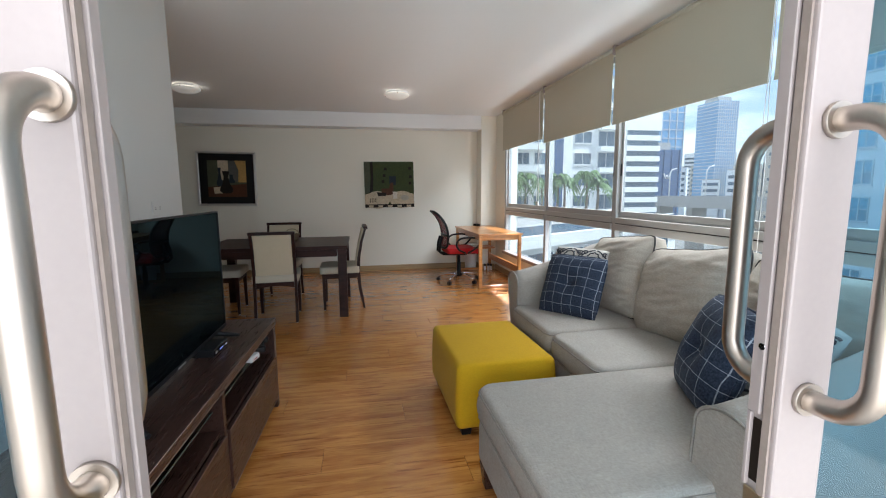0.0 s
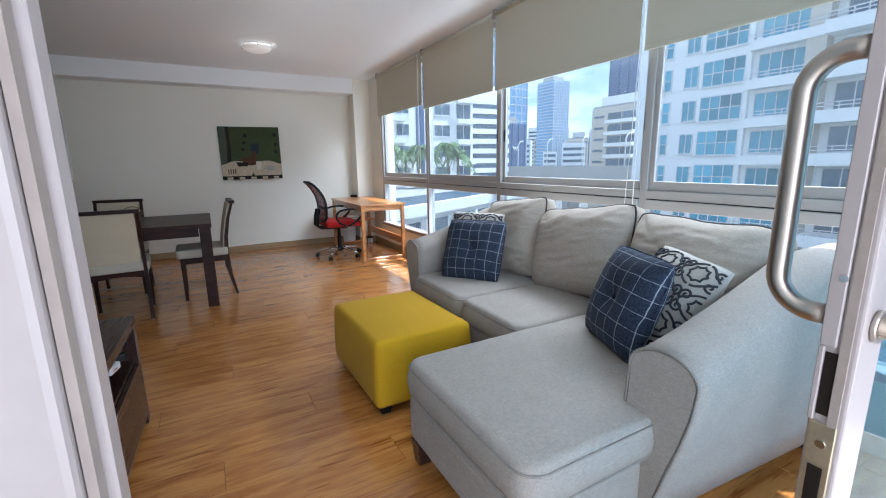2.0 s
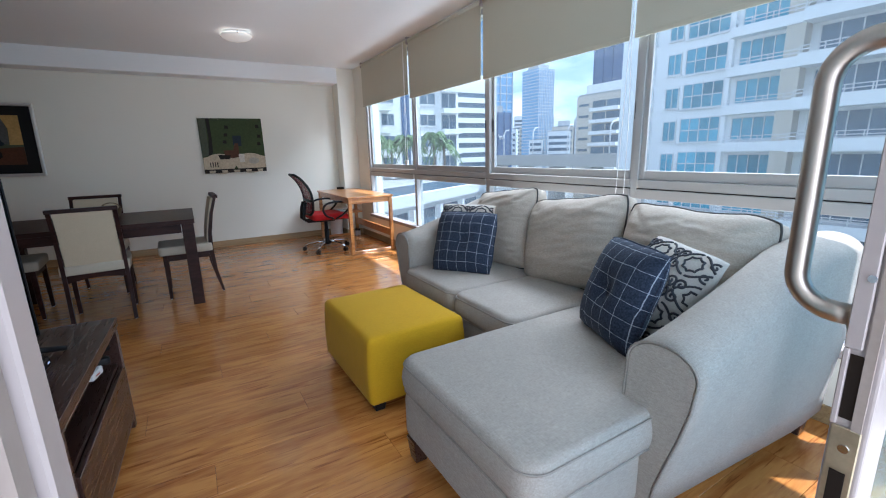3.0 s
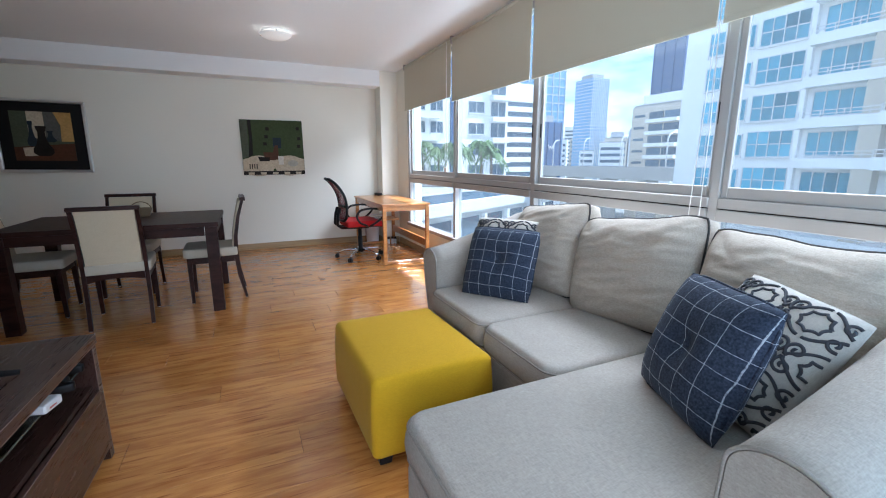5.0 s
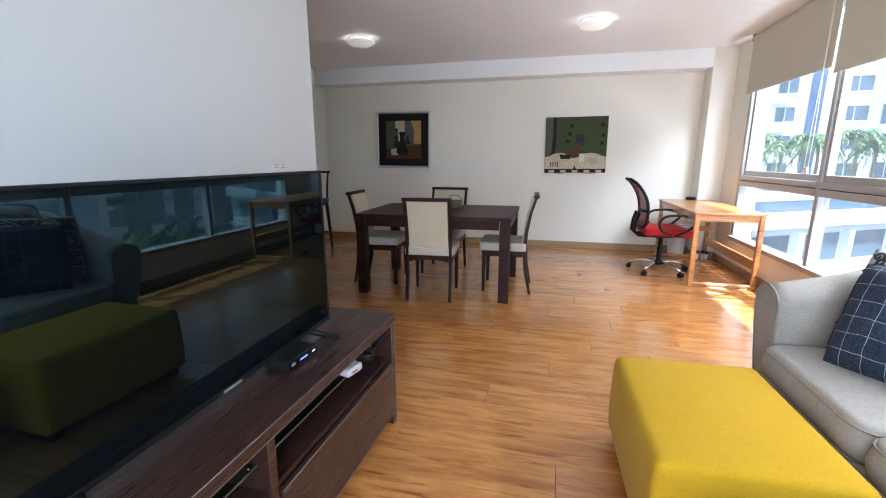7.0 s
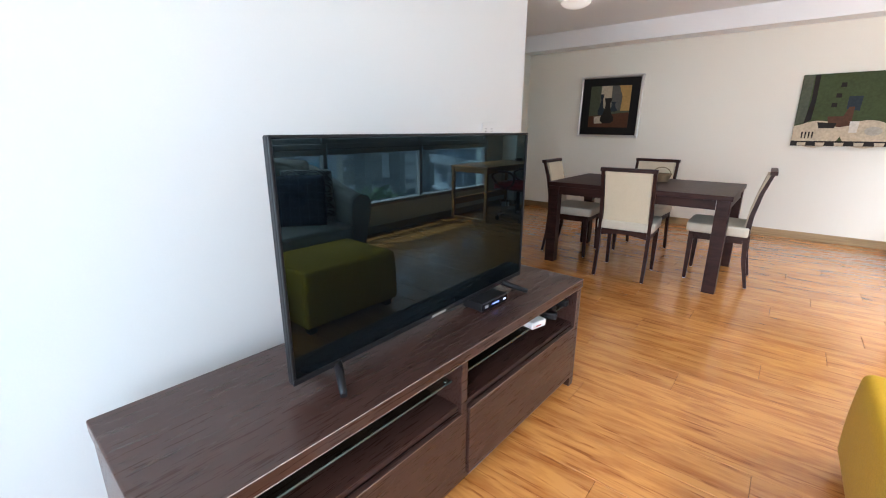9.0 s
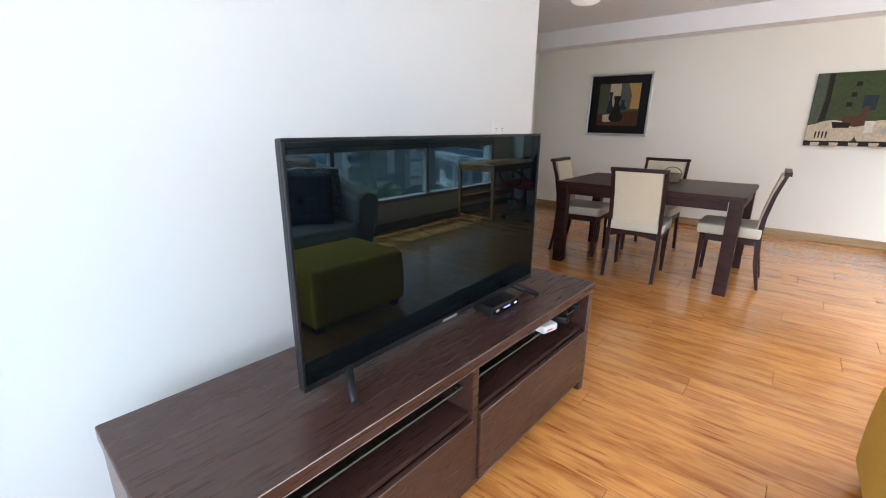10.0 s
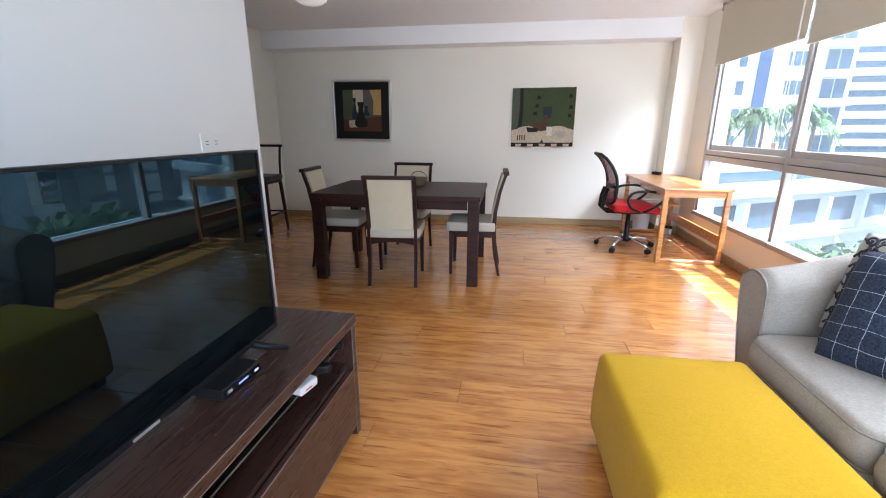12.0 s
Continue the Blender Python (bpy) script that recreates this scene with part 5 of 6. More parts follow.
def palm(m, h, seed):
    rp = random.Random(seed)
    t = thing("palm_tree", m, "slender green palm tree on the podium deck", "palm tree", "palms on the podium")
    part("trunk", tube(bmesh.new(), [(0, 0, 0), (0.1, 0.05, h * 0.5), (0.05, 0.1, h)], [0.2, 0.14, 0.12], 9), M_TRUNK, t)
    f = bmesh.new()
    for k in range(21):
        a, lift = 2 * math.pi * k / 21 + rp.uniform(-0.2, 0.2), rp.uniform(0.3, 2.2)
        ln = rp.uniform(1.6, 2.4)
        prev = None
        for i in range(11):
            u = i / 10
            r = ln * u
            z = h + lift * r - (0.45 + 0.42 * lift) * r * r
            c = Vector((0.05 + r * math.cos(a), 0.1 + r * math.sin(a), z))
            side = Vector((-math.sin(a), math.cos(a), 0))
            if prev is not None:
                for s in (-1, 1):
                    tip = c + side * s * (0.50 * math.sin(math.pi * min(u + 0.12, 1)) + 0.05) + Vector((0.2 * math.cos(a), 0.2 * math.sin(a), -0.28))
                    base = c + Vector((0.14 * math.cos(a), 0.14 * math.sin(a), 0.02))
                    f.faces.new([f.verts.new(q) for q in (prev, tip, base)])
                    mid = prev.lerp(c, 0.5)
                    f.faces.new([f.verts.new(q) for q in (mid, tip + Vector((0, 0, 0.06)) - (c - prev) * 0.5, mid + (c - prev) * 0.35)])
            prev = c
    part("crown", f, M_LEAF, t)


for k, (x, y, h) in enumerate(((19.0, 50.5, 3.6), (20.6, 51.5, 4.2), (22.2, 50.0, 3.5), (23.6, 48.5, 4.0), (25.0, 49.5, 3.7), (26.9, 47.5, 4.3), (28.4, 47.5, 3.5))):
    palm(pose(x, y, -1.4), h, k)


def street_tree(m, seed):
    rp = random.Random(seed)
    t = thing("street_tree", m, "leafy green street tree below the window", "tree", "street trees")
    f = tube(bmesh.new(), [(0, 0, 0), (0.15, 0.1, 2.2), (0.1, 0.3, 4.4)], [0.3, 0.22, 0.12], 8)
    for k in range(5):
        a = 2 * math.pi * k / 5
        tube(f, [(0.14, 0.1, 2.0 + 0.3 * k), (1.4 * math.cos(a), 1.4 * math.sin(a), 4.2 + 0.2 * k)], [0.12, 0.04], 6)
    part("trunk", f, M_TRUNK, t)
    f = bmesh.new()
    for k in range(1300):
        q = Vector((rp.gauss(0, 1), rp.gauss(0, 1), rp.gauss(0, 1))).normalized() * rp.uniform(0.45, 1.0)
        lump = 1 + 0.35 * noise.noise(q * 2.2 + Vector((seed, 0, 0)))
        c = Vector((q.x * 2.6, q.y * 2.6, 5.2 + q.z * 1.7)) * 1.0
        c = Vector((c.x * lump, c.y * lump, c.z))
        n1 = Vector((rp.uniform(-1, 1), rp.uniform(-1, 1), rp.uniform(0.1, 1))).normalized()
        u = n1.orthogonal().normalized() * rp.uniform(0.16, 0.34)
        v = n1.cross(u) * rp.uniform(0.5, 0.9)
        f.faces.new([f.verts.new(c + p) for p in (-u, v * 0.6, u, -v * 0.6)])
    part("crown", f, M_LEAF, t)


for k, (x, y, size) in enumerate(((18.4, 17.6, 1.55), (15.6, 20.8, 1.38), (21.8, 13.6, 1.42), (14.6, 16.4, 1.25), (16.0, 11.5, 1.2), (12.5, 9.0, 1.1), (15.5, 6.0, 1.1), (22, 9.5, 1.2), (12.0, 3.5, 1.0), (26, 13, 1.1))):
    street_tree(pose(x, y, GZ, 0, 0, 40 * k) @ Matrix.Scale(size, 4), k)

# ---- pictures on the back wall ----
def flat(bm, pts, z):
    """A thin raised shape on a picture, in its own plane (x across, z up), facing -y."""
    a = [bm.verts.new((x, z, y)) for x, y in pts]
    b = [bm.verts.new((x, z + 0.0012, y)) for x, y in pts]
    bm.faces.new(a)
    bm.faces.new(b[::-1])
    for k in range(len(pts)):
        bm.faces.new((a[k], a[(k + 1) % len(pts)], b[(k + 1) % len(pts)], b[k]))
    return bm


def paint(name, color, amount=0.35):
    return mat(name, color, 0.55, 0, 45, amount, 6, 0.2, bump=0.3, spec=0.15)


def ellipse(cx, cy, rx, ry, n=24, a0=0.0, a1=360.0):
    return [(cx + rx * math.cos(radians(a0 + (a1 - a0) * k / n)), cy + ry * math.sin(radians(a0 + (a1 - a0) * k / n))) for k in range(n + (1 if a1 - a0 < 360 else 0))]


P_DARK, P_OLIVE, P_CREAM, P_OCHRE = paint("paint_black_brown", (0.016, 0.012, 0.010)), paint("paint_olive", (0.075, 0.085, 0.055)), paint("paint_cream", (0.50, 0.42, 0.30)), paint("paint_ochre", (0.42, 0.26, 0.09))
P_GREEN, P_RUST, P_GREY, P_NAVY = paint("paint_moss_green", (0.045, 0.062, 0.022)), paint("paint_rust", (0.085, 0.035, 0.018)), paint("paint_grey", (0.10, 0.10, 0.09)), paint("paint_navy", (0.02, 0.03, 0.04))

pic = thing("framed_picture", pose(-1.886, YB - 0.0005, 1.452, 0, 0.6, 0), "framed still-life print with jugs on the wall", "picture")
M_SILVER = mat("silver_frame", (0.72, 0.70, 0.66), 0.32, 0.8, 120, 0.08, 4, 0.06)
M_MAT = mat("black_mat_board", (0.012, 0.011, 0.011), 0.6, 0, 200, 0.1, spec=0.15)
hw, hh = 0.402, 0.390
for x0, x1, z0, z1 in ((-hw, hw, hh - 0.030, hh), (-hw, hw, -hh, -hh + 0.030), (-hw, -hw + 0.030, -hh + 0.0305, hh - 0.0305), (hw - 0.030, hw, -hh + 0.0305, hh - 0.0305)):
    part("frame", B(x0, x1, -0.045, -0.002, z0, z1, bevel=0.006, seg=2), M_SILVER, pic, "silver moulding")
part("mat_board", B(-hw + 0.031, hw - 0.031, -0.022, -0.003, -hh + 0.031, hh - 0.031), M_MAT, pic, "wide black mat")
iw, ih = 0.262, 0.262
art = part("print", B(-iw, iw, -0.0245, -0.0225, -ih, ih), P_OLIVE, pic)
part("painted_patch", flat(bmesh.new(), [(-0.12, 0.262), (0.02, 0.262), (0.02, -0.02), (-0.12, -0.02)], -0.026), P_CREAM, art)
part("painted_patch", flat(bmesh.new(), [(0.11, 0.262), (0.262, 0.262), (0.262, -0.05), (0.15, -0.05), (0.16, 0.12)], -0.026), P_OCHRE, art)
part("painted_patch", flat(bmesh.new(), [(0.022, 0.262), (0.108, 0.262), (0.155, 0.12), (0.145, -0.05), (0.022, -0.02)], -0.0262), P_GREY, art)
part("painted_patch", flat(bmesh.new(), [(-0.262, -0.12), (0.262, -0.07), (0.262, -0.262), (-0.262, -0.262)], -0.0264), P_RUST, art)
part("painted_patch", flat(bmesh.new(), [(-0.19, -0.125), (-0.09, -0.115), (-0.07, -0.21), (-0.18, -0.215)], -0.028), P_CREAM, art)


def jug(cx, base, s, h):
    prof = [(0.30, 0), (0.5, 0.10), (0.48, 0.24), (0.30, 0.40), (0.20, 0.60), (0.18, 0.80), (0.27, 0.97), (0.25, 1.0)]
    pts = [(cx + r * s, base + z * h) for r, z in prof] + [(cx - r * s, base + z * h) for r, z in prof[::-1]]
    return pts


part("painted_jug", flat(bmesh.new(), jug(-0.10, -0.11, 0.085, 0.27), -0.0295), P_NAVY, art)
part("painted_jug", flat(bmesh.new(), jug(-0.015, -0.21, 0.18, 0.32), -0.031), P_DARK, art)
part("painted_jug", flat(bmesh.new(), jug(0.06, -0.06, 0.10, 0.12), -0.0298), P_NAVY, art)

can = thing("canvas_painting", pose(0.465, YB - 0.0005, 1.360, 0, -0.4, 0), "unframed green still-life canvas with two round tables", "painting")
cw, ch = 0.384, 0.353
can_body = part("canvas", B(-cw, cw, -0.028, -0.001, -ch, ch, bevel=0.003, seg=1), P_GREEN, can)
for cx in (-0.19, 0.19):
    s = 1 if cx > 0 else -1
    pts = [(x, z) for x, z in ellipse(cx, -0.235, 0.192, 0.135, 30)]
    part("painted_table", flat(bmesh.new(), pts, -0.0298), P_CREAM, can)
part("painted_cloth", flat(bmesh.new(), [(-cw + 0.002, -0.15), (-0.19, -0.10), (0.0, -0.155), (0.19, -0.10), (cw - 0.002, -0.15), (cw - 0.002, -0.30), (0.02, -0.30), (0.0, -0.24), (-0.02, -0.30), (-cw + 0.002, -0.30)], -0.0303), P_CREAM, can)
part("painted_shadow", flat(bmesh.new(), [(-cw + 0.001, -0.303), (cw - 0.001, -0.303), (cw - 0.001, -ch + 0.001), (-cw + 0.001, -ch + 0.001)], -0.0300), P_DARK, can)
for k in range(5):
    x = -0.33 + 0.148 * k
    part("painted_square", flat(bmesh.new(), [(x, -0.318), (x + 0.075, -0.318), (x + 0.07, -ch + 0.003), (x + 0.005, -ch + 0.003)], -0.0316), P_CREAM, can)
part("painted_curtain", flat(bmesh.new(), [(-0.29, ch - 0.002), (-0.25, ch - 0.002), (-0.245, 0.10), (-0.255, -0.09), (-0.31, -0.13), (-0.285, 0.10)], -0.0295), P_DARK, can)
part("painted_panel", flat(bmesh.new(), [(-cw + 0.003, ch - 0.003), (-0.295, ch - 0.003), (-0.30, -0.11), (-cw + 0.003, -0.14)], -0.0293), P_OLIVE, can)
part("painted_jug", flat(bmesh.new(), [(-0.13, -0.06), (-0.01, -0.06), (0.02, 0.03), (0.06, 0.03), (0.06, -0.15), (-0.02, -0.165), (-0.11, -0.15)], -0.0318), P_RUST, can)
part("painted_window", flat(bmesh.new(), [(0.0, 0.13), (0.105, 0.13), (0.10, -0.01), (0.0, 0.01)], -0.0295), P_NAVY, can)
part("painted_bowl", flat(bmesh.new(), [(-0.20, -0.115), (-0.05, -0.125), (-0.06, -0.175), (-0.18, -0.175)], -0.0322), P_DARK, can)
part("painted_plate", flat(bmesh.new(), ellipse(0.235, -0.205, 0.065, 0.042), -0.0320), paint("paint_pale_grey", (0.40, 0.37, 0.31)), can)
part("painted_note", flat(bmesh.new(), [(0.05, -0.11), (0.12, -0.11), (0.115, -0.22), (0.055, -0.22)], -0.0322), paint("paint_white", (0.60, 0.57, 0.50)), can)
for k in range(4):
    x = -0.31 + 0.028 * k
    part("painted_glass", flat(bmesh.new(), [(x, -0.21), (x + 0.014, -0.21), (x + 0.012, -0.275), (x + 0.002, -0.275)], -0.0322), P_DARK, can)
for x, z in ((-0.08, 0.22), (0.30, 0.23), (0.31, 0.10), (0.30, 0.0), (-0.10, 0.12), (-0.12, 0.03)):
    part("painted_square", flat(bmesh.new(), [(x, z), (x + 0.045, z), (x + 0.042, z + 0.04), (x + 0.002, z + 0.042)], -0.0295), P_DARK, can)

# ---- office chair ----
oc = thing("office_chair", pose(1.335, 5.40, 0, 0, 0, 1), "red office chair with a mesh back and chrome star base", "office chair")
lathe_hub = lathe(bmesh.new(), [(0, 0.075), (0.038, 0.075), (0.038, 0.115), (0.028, 0.12), (0.028, 0.27), (0.022, 0.275), (0.022, 0.385), (0, 0.385)], 18)
part("gas_lift", lathe_hub, M_BLACK, oc)
for k in range(5):
    a = 2 * math.pi * k / 5 + 0.25
    c, s = math.cos(a), math.sin(a)
    part("base_arm", tube(bmesh.new(), [(0.03 * c, 0.03 * s, 0.102), (0.12 * c, 0.12 * s, 0.108), (0.22 * c, 0.22 * s, 0.088), (0.285 * c, 0.285 * s, 0.062)], [0.018, 0.016, 0.014, 0.012], 10), M_CHROME, oc, "chrome star-base arm")
    cs = part("caster", tube(bmesh.new(), [(0.285 * c, 0.285 * s, 0.064), (0.285 * c, 0.285 * s, 0.045)], 0.007, 8), M_BLACK, oc)
    p0 = Vector((0.292 * c, 0.292 * s, 0.026))
    side = Vector((-s, c, 0))
    for q in (-1, 1):
        part("wheel", tube(bmesh.new(), [p0 + side * q * 0.005, p0 + side * q * 0.021], 0.026, 16), M_BLACK, cs)
part("mechanism", B(-0.10, 0.10, -0.07, 0.07, 0.375, 0.405, bevel=0.006), M_BLACK, oc)
b2 = bmesh.new()
puff(b2, 0.46, 0.47, 0.075, r=0.6, n=12, m=Matrix.Translation((0.02, 0, 0.452)))
for v in b2.verts:
    if v.co.x > 0.15:
        v.co.z -= 0.6 * (v.co.x - 0.15) ** 1.4
part("seat", b2, M_RED, oc, "red cloth seat")
part("seat_shell", B(-0.17, 0.21, -0.19, 0.19, 0.404, 0.420, bevel=0.006), M_BLACK, oc)
pts = [(-0.10, 0, 0.395), (-0.24, 0, 0.400), (-0.285, 0, 0.44), (-0.275, 0, 0.55), (-0.25, 0, 0.64)]
for y in (-0.07, 0.07):
    part("back_support", tube(bmesh.new(), [(x, y, z) for x, _, z in pts], 0.018, 10), M_BLACK, oc)


def back_point(u, w):
    """Across u and up w of the curved back, both -1 to 1."""
    z = 0.735 + 0.245 * w
    half = 0.205 * (1 - 0.30 * max(0, w) ** 2 - 0.10 * max(0, -w) ** 2)
    x = -0.225 - 0.05 * (w + 0.45) ** 2 + 0.03 * u * u - 0.055 * max(0, w) ** 2
    return x, u * half, z


rim = [back_point(u, w) for u, w in [(-1, -0.85 + 1.7 * k / 10) for k in range(11)] + [(-0.8 + 1.6 * k / 8, 1.0) for k in range(9)] + [(1, 0.85 - 1.7 * k / 10) for k in range(11)] + [(0.8 - 1.6 * k / 8, -1.0) for k in range(9)]]
part("back_frame", tube(bmesh.new(), rim, 0.016, 10, True), M_BLACK, oc)
part("lumbar_bar", tube(bmesh.new(), [back_point(-1 + 0.2 * k, -0.30) for k in range(11)], 0.017, 8), M_BLACK, oc)
m, n, l, b = nodes_of("maroon_mesh")
b.inputs["Base Color"].default_value = (0.22, 0.03, 0.05, 1)
b.inputs["Roughness"].default_value = 0.8
ck, tcx = n.new("ShaderNodeTexChecker"), n.new("ShaderNodeTexCoord")
ck.inputs["Scale"].default_value = 420
al = n.new("ShaderNodeMath")
al.operation = "MULTIPLY_ADD"
l.new(tcx.outputs["Object"], ck.inputs["Vector"])
l.new(ck.outputs["Fac"], al.inputs[0])
al.inputs[1].default_value, al.inputs[2].default_value = 0.5, 0.35
l.new(al.outputs[0], b.inputs["Alpha"])
b2 = bmesh.new()
for off in (0.0, 0.003):
    g2 = [[b2.verts.new(Vector(back_point(-0.97 + 1.94 * i / 12, -0.96 + 1.92 * j / 14)) + Vector((off, 0, 0))) for j in range(15)] for i in range(13)]
    for i in range(12):
        for j in range(14):
            b2.faces.new((g2[i][j], g2[i + 1][j], g2[i + 1][j + 1], g2[i][j + 1])).smooth = True
part("back_mesh", b2, m, oc, "see-through maroon mesh")
for s in (-1, 1):
    y = s * 0.265
    pts = [(0.05, s * 0.16, 0.412), (0.02, y * 0.95, 0.435), (-0.06, y, 0.475), (-0.095, y, 0.545), (-0.06, y, 0.612), (0.03, y, 0.635), (0.14, y, 0.632), (0.225, y, 0.600), (0.235, y, 0.555), (0.17, y, 0.490), (0.09, y * 0.97, 0.440), (0.06, s * 0.17, 0.413)]
    fine = []
    for k in range(len(pts) - 1):
        p = [Vector(pts[max(0, min(len(pts) - 1, k + q))]) for q in (-1, 0, 1, 2)]
        for h in range(5):
            u = h / 5
            fine.append(0.5 * ((2 * p[1]) + (p[2] - p[0]) * u + (2 * p[0] - 5 * p[1] + 4 * p[2] - p[3]) * u * u + (3 * p[1] - p[0] - 3 * p[2] + p[3]) * u ** 3))
    part("armrest", tube(bmesh.new(), fine + [Vector(pts[-1])], 0.013, 10), M_BLACK, oc, "black looped armrest")

# ---- round the desk ----
binn = thing("waste_bin", pose(1.745, 6.335, 0), "white plastic waste bin against the column", "waste bin")
b2 = bmesh.new()
lathe(b2, [(0, 0.001), (0.085, 0.001), (0.088, 0.01), (0.105, 0.25), (0.109, 0.252), (0.109, 0.262), (0.101, 0.262), (0.082, 0.012), (0, 0.010)], 28)
part("body", b2, M_WHITE, binn)
mo = thing("computer_mouse", pose(1.80, 6.165, 0.705, 0, 0, 30), "small black computer mouse on the desk", "computer mouse")
b2 = bmesh.new()
puff(b2, 0.062, 0.105, 0.036, r=0.9, n=8, m=Matrix.Translation((0, 0, 0.018)))
part("body", b2, M_BLACK, mo)
part("wheel", tube(bmesh.new(), [(-0.004, 0.028, 0.032), (0.004, 0.028, 0.032)], 0.007, 10), M_CHROME, mo)
for k, (x, y, h) in enumerate(((1.925, 6.12, 0.105), (1.975, 6.10, 0.11), (2.025, 6.125, 0.10))):
    t = thing("plug_adapter", pose(x, y, 0), "white power adapter with a dark top on the floor", "power adapter", "adapters under the desk")
    part("body", B(-0.016, 0.016, -0.016, 0.016, 0.0, h - 0.035, bevel=0.004), M_WHITE, t)
    part("cap", B(-0.0155, 0.0155, -0.0155, 0.0155, h - 0.0345, h, bevel=0.004), M_BLACK, t, "black cap")
t = thing("paper_stack", pose(1.74, 6.02, 0.399), "folded cloth and papers on the low desk shelf", "papers")
for k in range(4):
    part("sheet", B(-0.15 + 0.01 * k, 0.10, -0.10, 0.15 - 0.012 * k, 0.0 + 0.012 * k, 0.011 + 0.012 * k, bevel=0.003, seg=1), M_WHITE if k % 2 else M_IVORY, t)

# ---- on the table ----
bk = thing("woven_basket", pose(-0.735, 4.60, 0.722), "small brown woven basket with a hooped handle on the table", "basket")
M_WICKER = mat("wicker", (0.16, 0.11, 0.06), 0.7, 0, 90, 0.4, 8, 0.15, bump=0.5)
for k in range(7):
    r = 0.055 + 0.0035 * k
    part("wicker_ring", tube(bmesh.new(), [(r * math.cos(2 * math.pi * q / 24), r * math.sin(2 * math.pi * q / 24), 0.006 + 0.0098 * k) for q in range(24)], 0.0056, 6, True), M_WICKER, bk)
part("bottom", lathe(bmesh.new(), [(0, 0.0005), (0.054, 0.0005), (0.054, 0.006), (0, 0.006)], 20), M_WICKER, bk)
part("handle", tube(bmesh.new(), [(0.074 * math.cos(math.pi * q / 14), 0, 0.062 + 0.062 * math.sin(math.pi * q / 14)) for q in range(15)], 0.0042, 6), M_WICKER, bk)

# ---- on and in the television stand ----
sb = thing("set_top_box", pose(-0.650, 1.700, H, 0, 0, -4), "small black set-top box with blue lights under the television", "set-top box")
part("case", B(-0.055, 0.035, -0.078, 0.078, 0.004, 0.036, bevel=0.003), M_BLACK, sb)
part("front_panel", B(0.0352, 0.0375, -0.074, 0.074, 0.007, 0.033, bevel=0.001, seg=1), mat("gloss_black", (0.01, 0.01, 0.014), 0.08), sb, "glossy front panel")
M_LED = emit("blue_led", (0.25, 0.35, 1.0), 0.35)
part("display", B(0.0376, 0.0382, -0.018, 0.020, 0.017, 0.022), M_LED, sb, "blue display light")
part("display", B(0.0376, 0.0382, 0.048, 0.064, 0.016, 0.022), emit("white_led", (0.7, 0.75, 1.0), 0.2), sb)
part("label_bar", B(0.0376, 0.0380, -0.062, -0.044, 0.014, 0.024), M_ALU, sb)
for x in (-0.045, 0.025):
    for y in (-0.065, 0.065):
        part("foot", B(x - 0.006, x + 0.006, y - 0.006, y + 0.006, 0.0, 0.0038), M_BLACK, sb)

wb = thing("white_box", pose(-0.545, 1.875, 0.4112, 0, 0, -14), "small white device box on the glass shelf", "box")
part("body", B(-0.035, 0.035, -0.040, 0.040, 0.0, 0.030, bevel=0.006), M_WHITE, wb)
part("label", B(0.0351, 0.0356, -0.02, 0.01, 0.010, 0.015), mat("red_print", (0.5, 0.06, 0.05), 0.6), wb, "small red printed bar")
for k, (x, y, a) in enumerate(((-0.580, 1.990, 30), (-0.590, 2.095, -10))):
    t = thing("game_controller", pose(x, y, 0.4112, 0, 0, a), "black game controller lying on the glass shelf", "game controller", "game controllers")
    b2 = bmesh.new()
    puff(b2, 0.07, 0.10, 0.034, r=0.8, n=8, m=Matrix.Translation((0, 0, 0.019)))
    part("body", b2, M_BLACK, t)
    for s in (-1, 1):
        b2 = bmesh.new()
        puff(b2, 0.075, 0.032, 0.03, r=0.95, n=6, m=Matrix.Translation((0.038, s * 0.042, 0.016)) @ Matrix.Rotation(s * 0.3, 4, "Z"))
        part("grip", b2, M_BLACK, t)
        part("thumb_stick", lathe(bmesh.new(), [(0, 0), (0.005, 0), (0.005, 0.008), (0.010, 0.009), (0.009, 0.012), (0, 0.012)], 12, (0.008, s * 0.024, 0.033)), M_BLACK, t)
    part("button_ring", lathe(bmesh.new(), [(0.006, 0), (0.009, 0.0), (0.009, 0.002), (0.006, 0.002), (0.006, 0)], 14, (-0.012, 0.0, 0.0355)), M_CHROME, t)

# ---- wall socket ----
so = thing("wall_socket", pose(XT, 2.35, 1.158), "white double socket plate on the television wall", "wall socket")
part("plate", B(0.0005, 0.006, -0.058, 0.058, -0.036, 0.036, bevel=0.002), M_WALL, so)
for y in (-0.027, 0.027):
    for z in (-0.006, 0.006):
        part("slot", B(0.0061, 0.0066, y - 0.008, y + 0.008, z - 0.0012, z + 0.0012), M_GAP_SHADE, so)

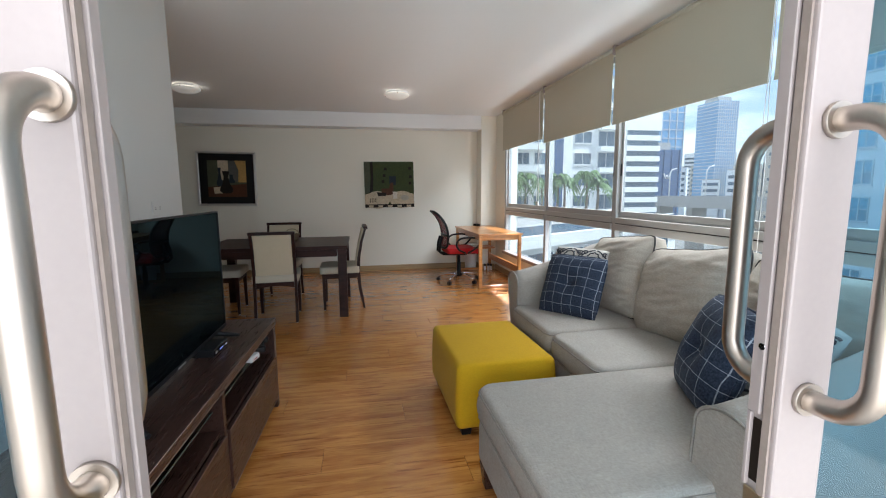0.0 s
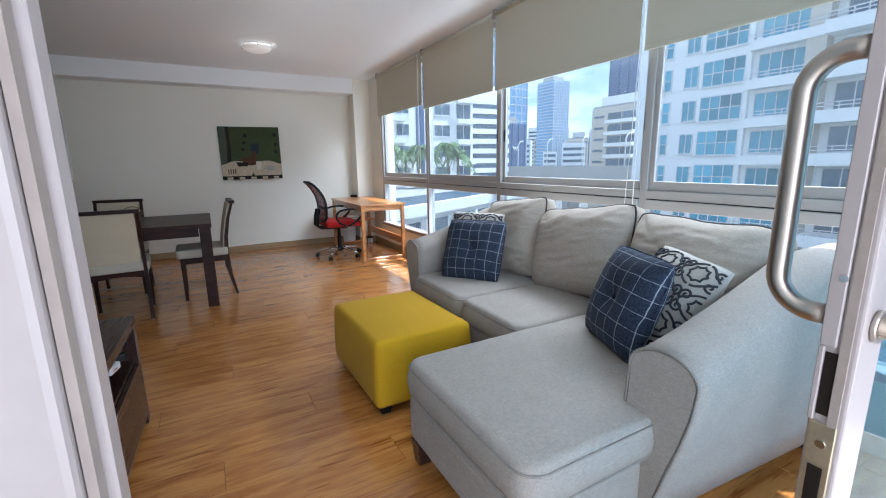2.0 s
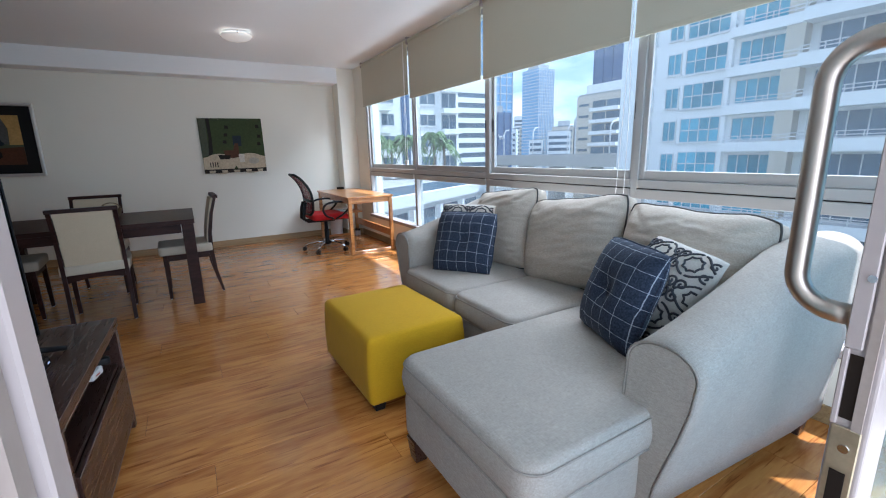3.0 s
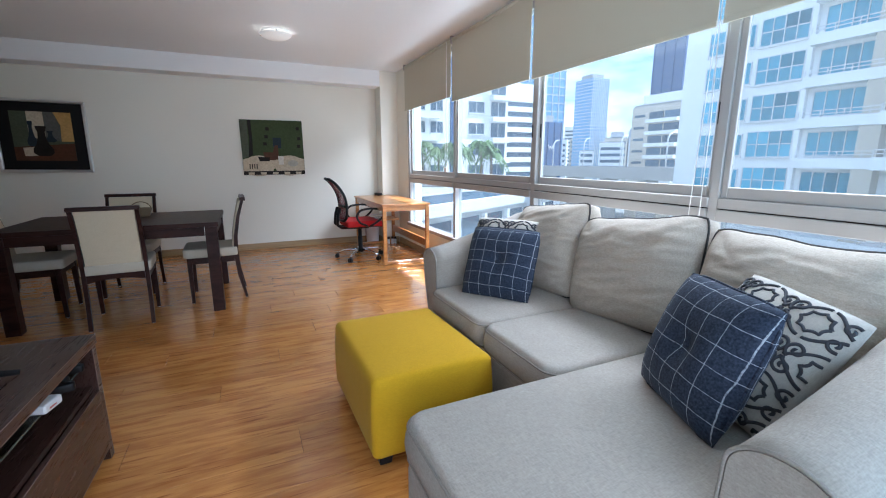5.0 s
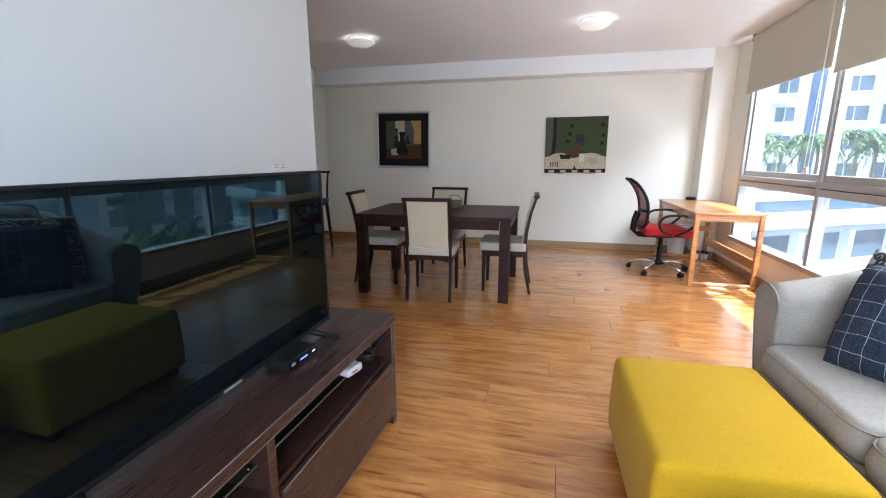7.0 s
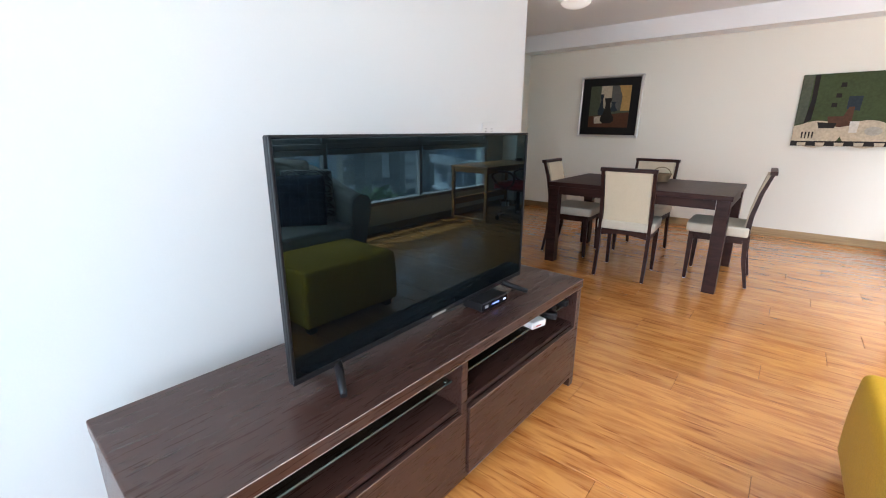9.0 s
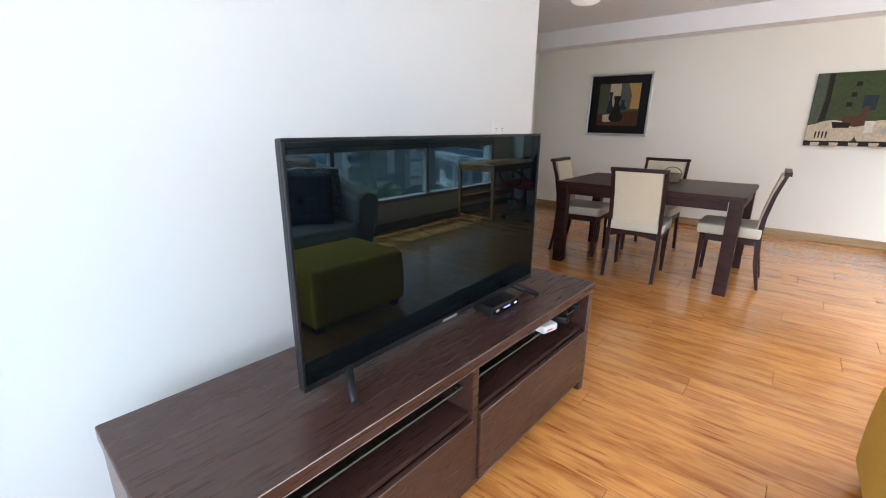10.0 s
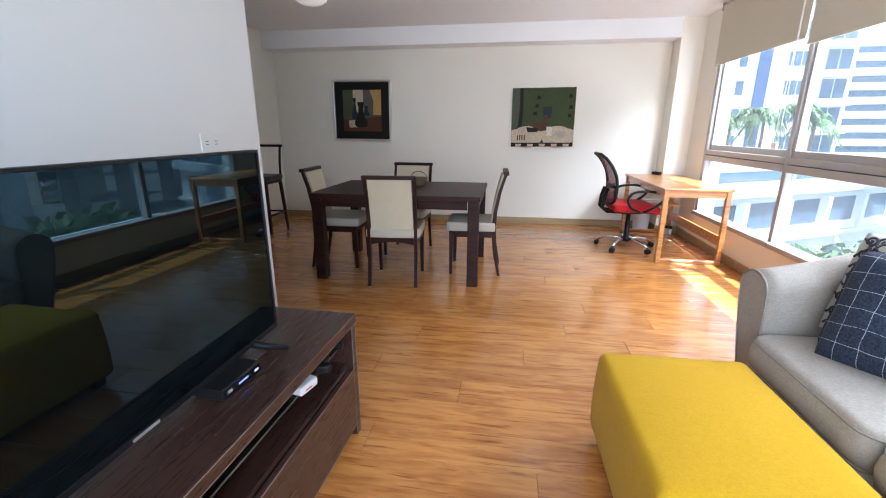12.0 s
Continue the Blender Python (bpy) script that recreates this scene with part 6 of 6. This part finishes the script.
# ---- bar stool in the corner ----
bs = thing("bar_stool", pose(-2.885, 5.52, 0, 0, 0, 180), "dark wooden bar stool with a black cushion in the corner", "bar stool")
b2 = bmesh.new()
puff(b2, 0.40, 0.40, 0.06, r=0.5, n=10, m=Matrix.Translation((0, 0, 0.655)))
part("seat", b2, mat("black_leather", (0.015, 0.015, 0.016), 0.45, 0, 160, 0.15, bump=0.2), bs, "black leather seat")
part("seat_frame", B(-0.18, 0.18, -0.18, 0.18, 0.59, 0.626, bevel=0.004), M_DARKWOOD2, bs)
for x in (-1, 1):
    for y in (-1, 1):
        part("leg", taper(bmesh.new(), (x * 0.165 - 0.018, x * 0.165 + 0.018, y * 0.165 - 0.018, y * 0.165 + 0.018), (x * 0.195 - 0.014, x * 0.195 + 0.014, y * 0.195 - 0.014, y * 0.195 + 0.014), 0.0, 0.59), M_DARKWOOD2, bs)
    part("foot_rail", tube(bmesh.new(), [(x * 0.185, -0.17, 0.22), (x * 0.185, 0.17, 0.22)], 0.011, 8), M_DARKWOOD2, bs)
    part("foot_rail", tube(bmesh.new(), [(-0.17, x * 0.185, 0.22), (0.17, x * 0.185, 0.22)], 0.011, 8), M_DARKWOOD2, bs)
    part("back_post", tube(bmesh.new(), [(x * 0.165, -0.175, 0.60), (x * 0.165, -0.20, 0.85), (x * 0.165, -0.235, 1.02)], 0.014, 8), M_DARKWOOD2, bs)
part("back_rail", B(-0.19, 0.19, -0.255, -0.222, 1.005, 1.035, bevel=0.006), M_DARKWOOD2, bs)

# ---- blind chains ----
for y, zb, zt in ((1.572, 0.87, 2.36), (4.40, 1.12, 2.36)):
    t = thing("blind_chain", pose(2.052, y, 0), "white bead chain loop hanging from the roller blind", "blind chain", "blind chains")
    for s in (-1, 1):
        part("strand", tube(bmesh.new(), [(0, s * 0.028 + 0.01, zb), (0, s * 0.020, (zb + 1.8) / 2), (0, s * 0.006, 1.78), (0.0, s * 0.006, zt)], 0.0022, 6), M_WHITE, t)
    part("weight", B(-0.008, 0.008, -0.020, 0.042, zb - 0.045, zb + 0.002, bevel=0.004), M_WHITE, t, "white chain weight")

# ---- the floor's planks ----
PW, PL = 0.186, 1.22
PLANK = mesh_of("plank", B(0, PL - 0.0012, 0, PW - 0.0010, -0.0115, 0.0, bevel=0.0012, seg=1), M_PLANK)
CUT = {}
rng = random.Random(7)
rows = int((YB - 0.15) / PW) + 1
for r in range(rows + 1):
    y = 0.03 + r * PW
    if y + PW > YB + 0.15:
        continue
    x = 0.22 - 4 * PL + (0.0, 0.61, 0.24, 0.86, 0.43)[r % 5] + rng.uniform(-0.06, 0.06)
    while x < XW:
        x0, x1 = max(x, XL - 0.02), min(x + PL, XW + 0.02)
        if x1 - x0 > 0.05:
            length = round(x1 - x0, 3)
            if length > PL - 0.002:
                me = PLANK
            else:
                if length not in CUT:
                    CUT[length] = mesh_of("plank", B(0, length - 0.0012, 0, PW - 0.0010, -0.0115, 0.0, bevel=0.0012, seg=1), M_PLANK)
                me = CUT[length]
            ob = new("plank", me)
            ob.parent = floor
            ob.location = (x0, y, rng.uniform(-0.0003, 0.0003))
        x += PL
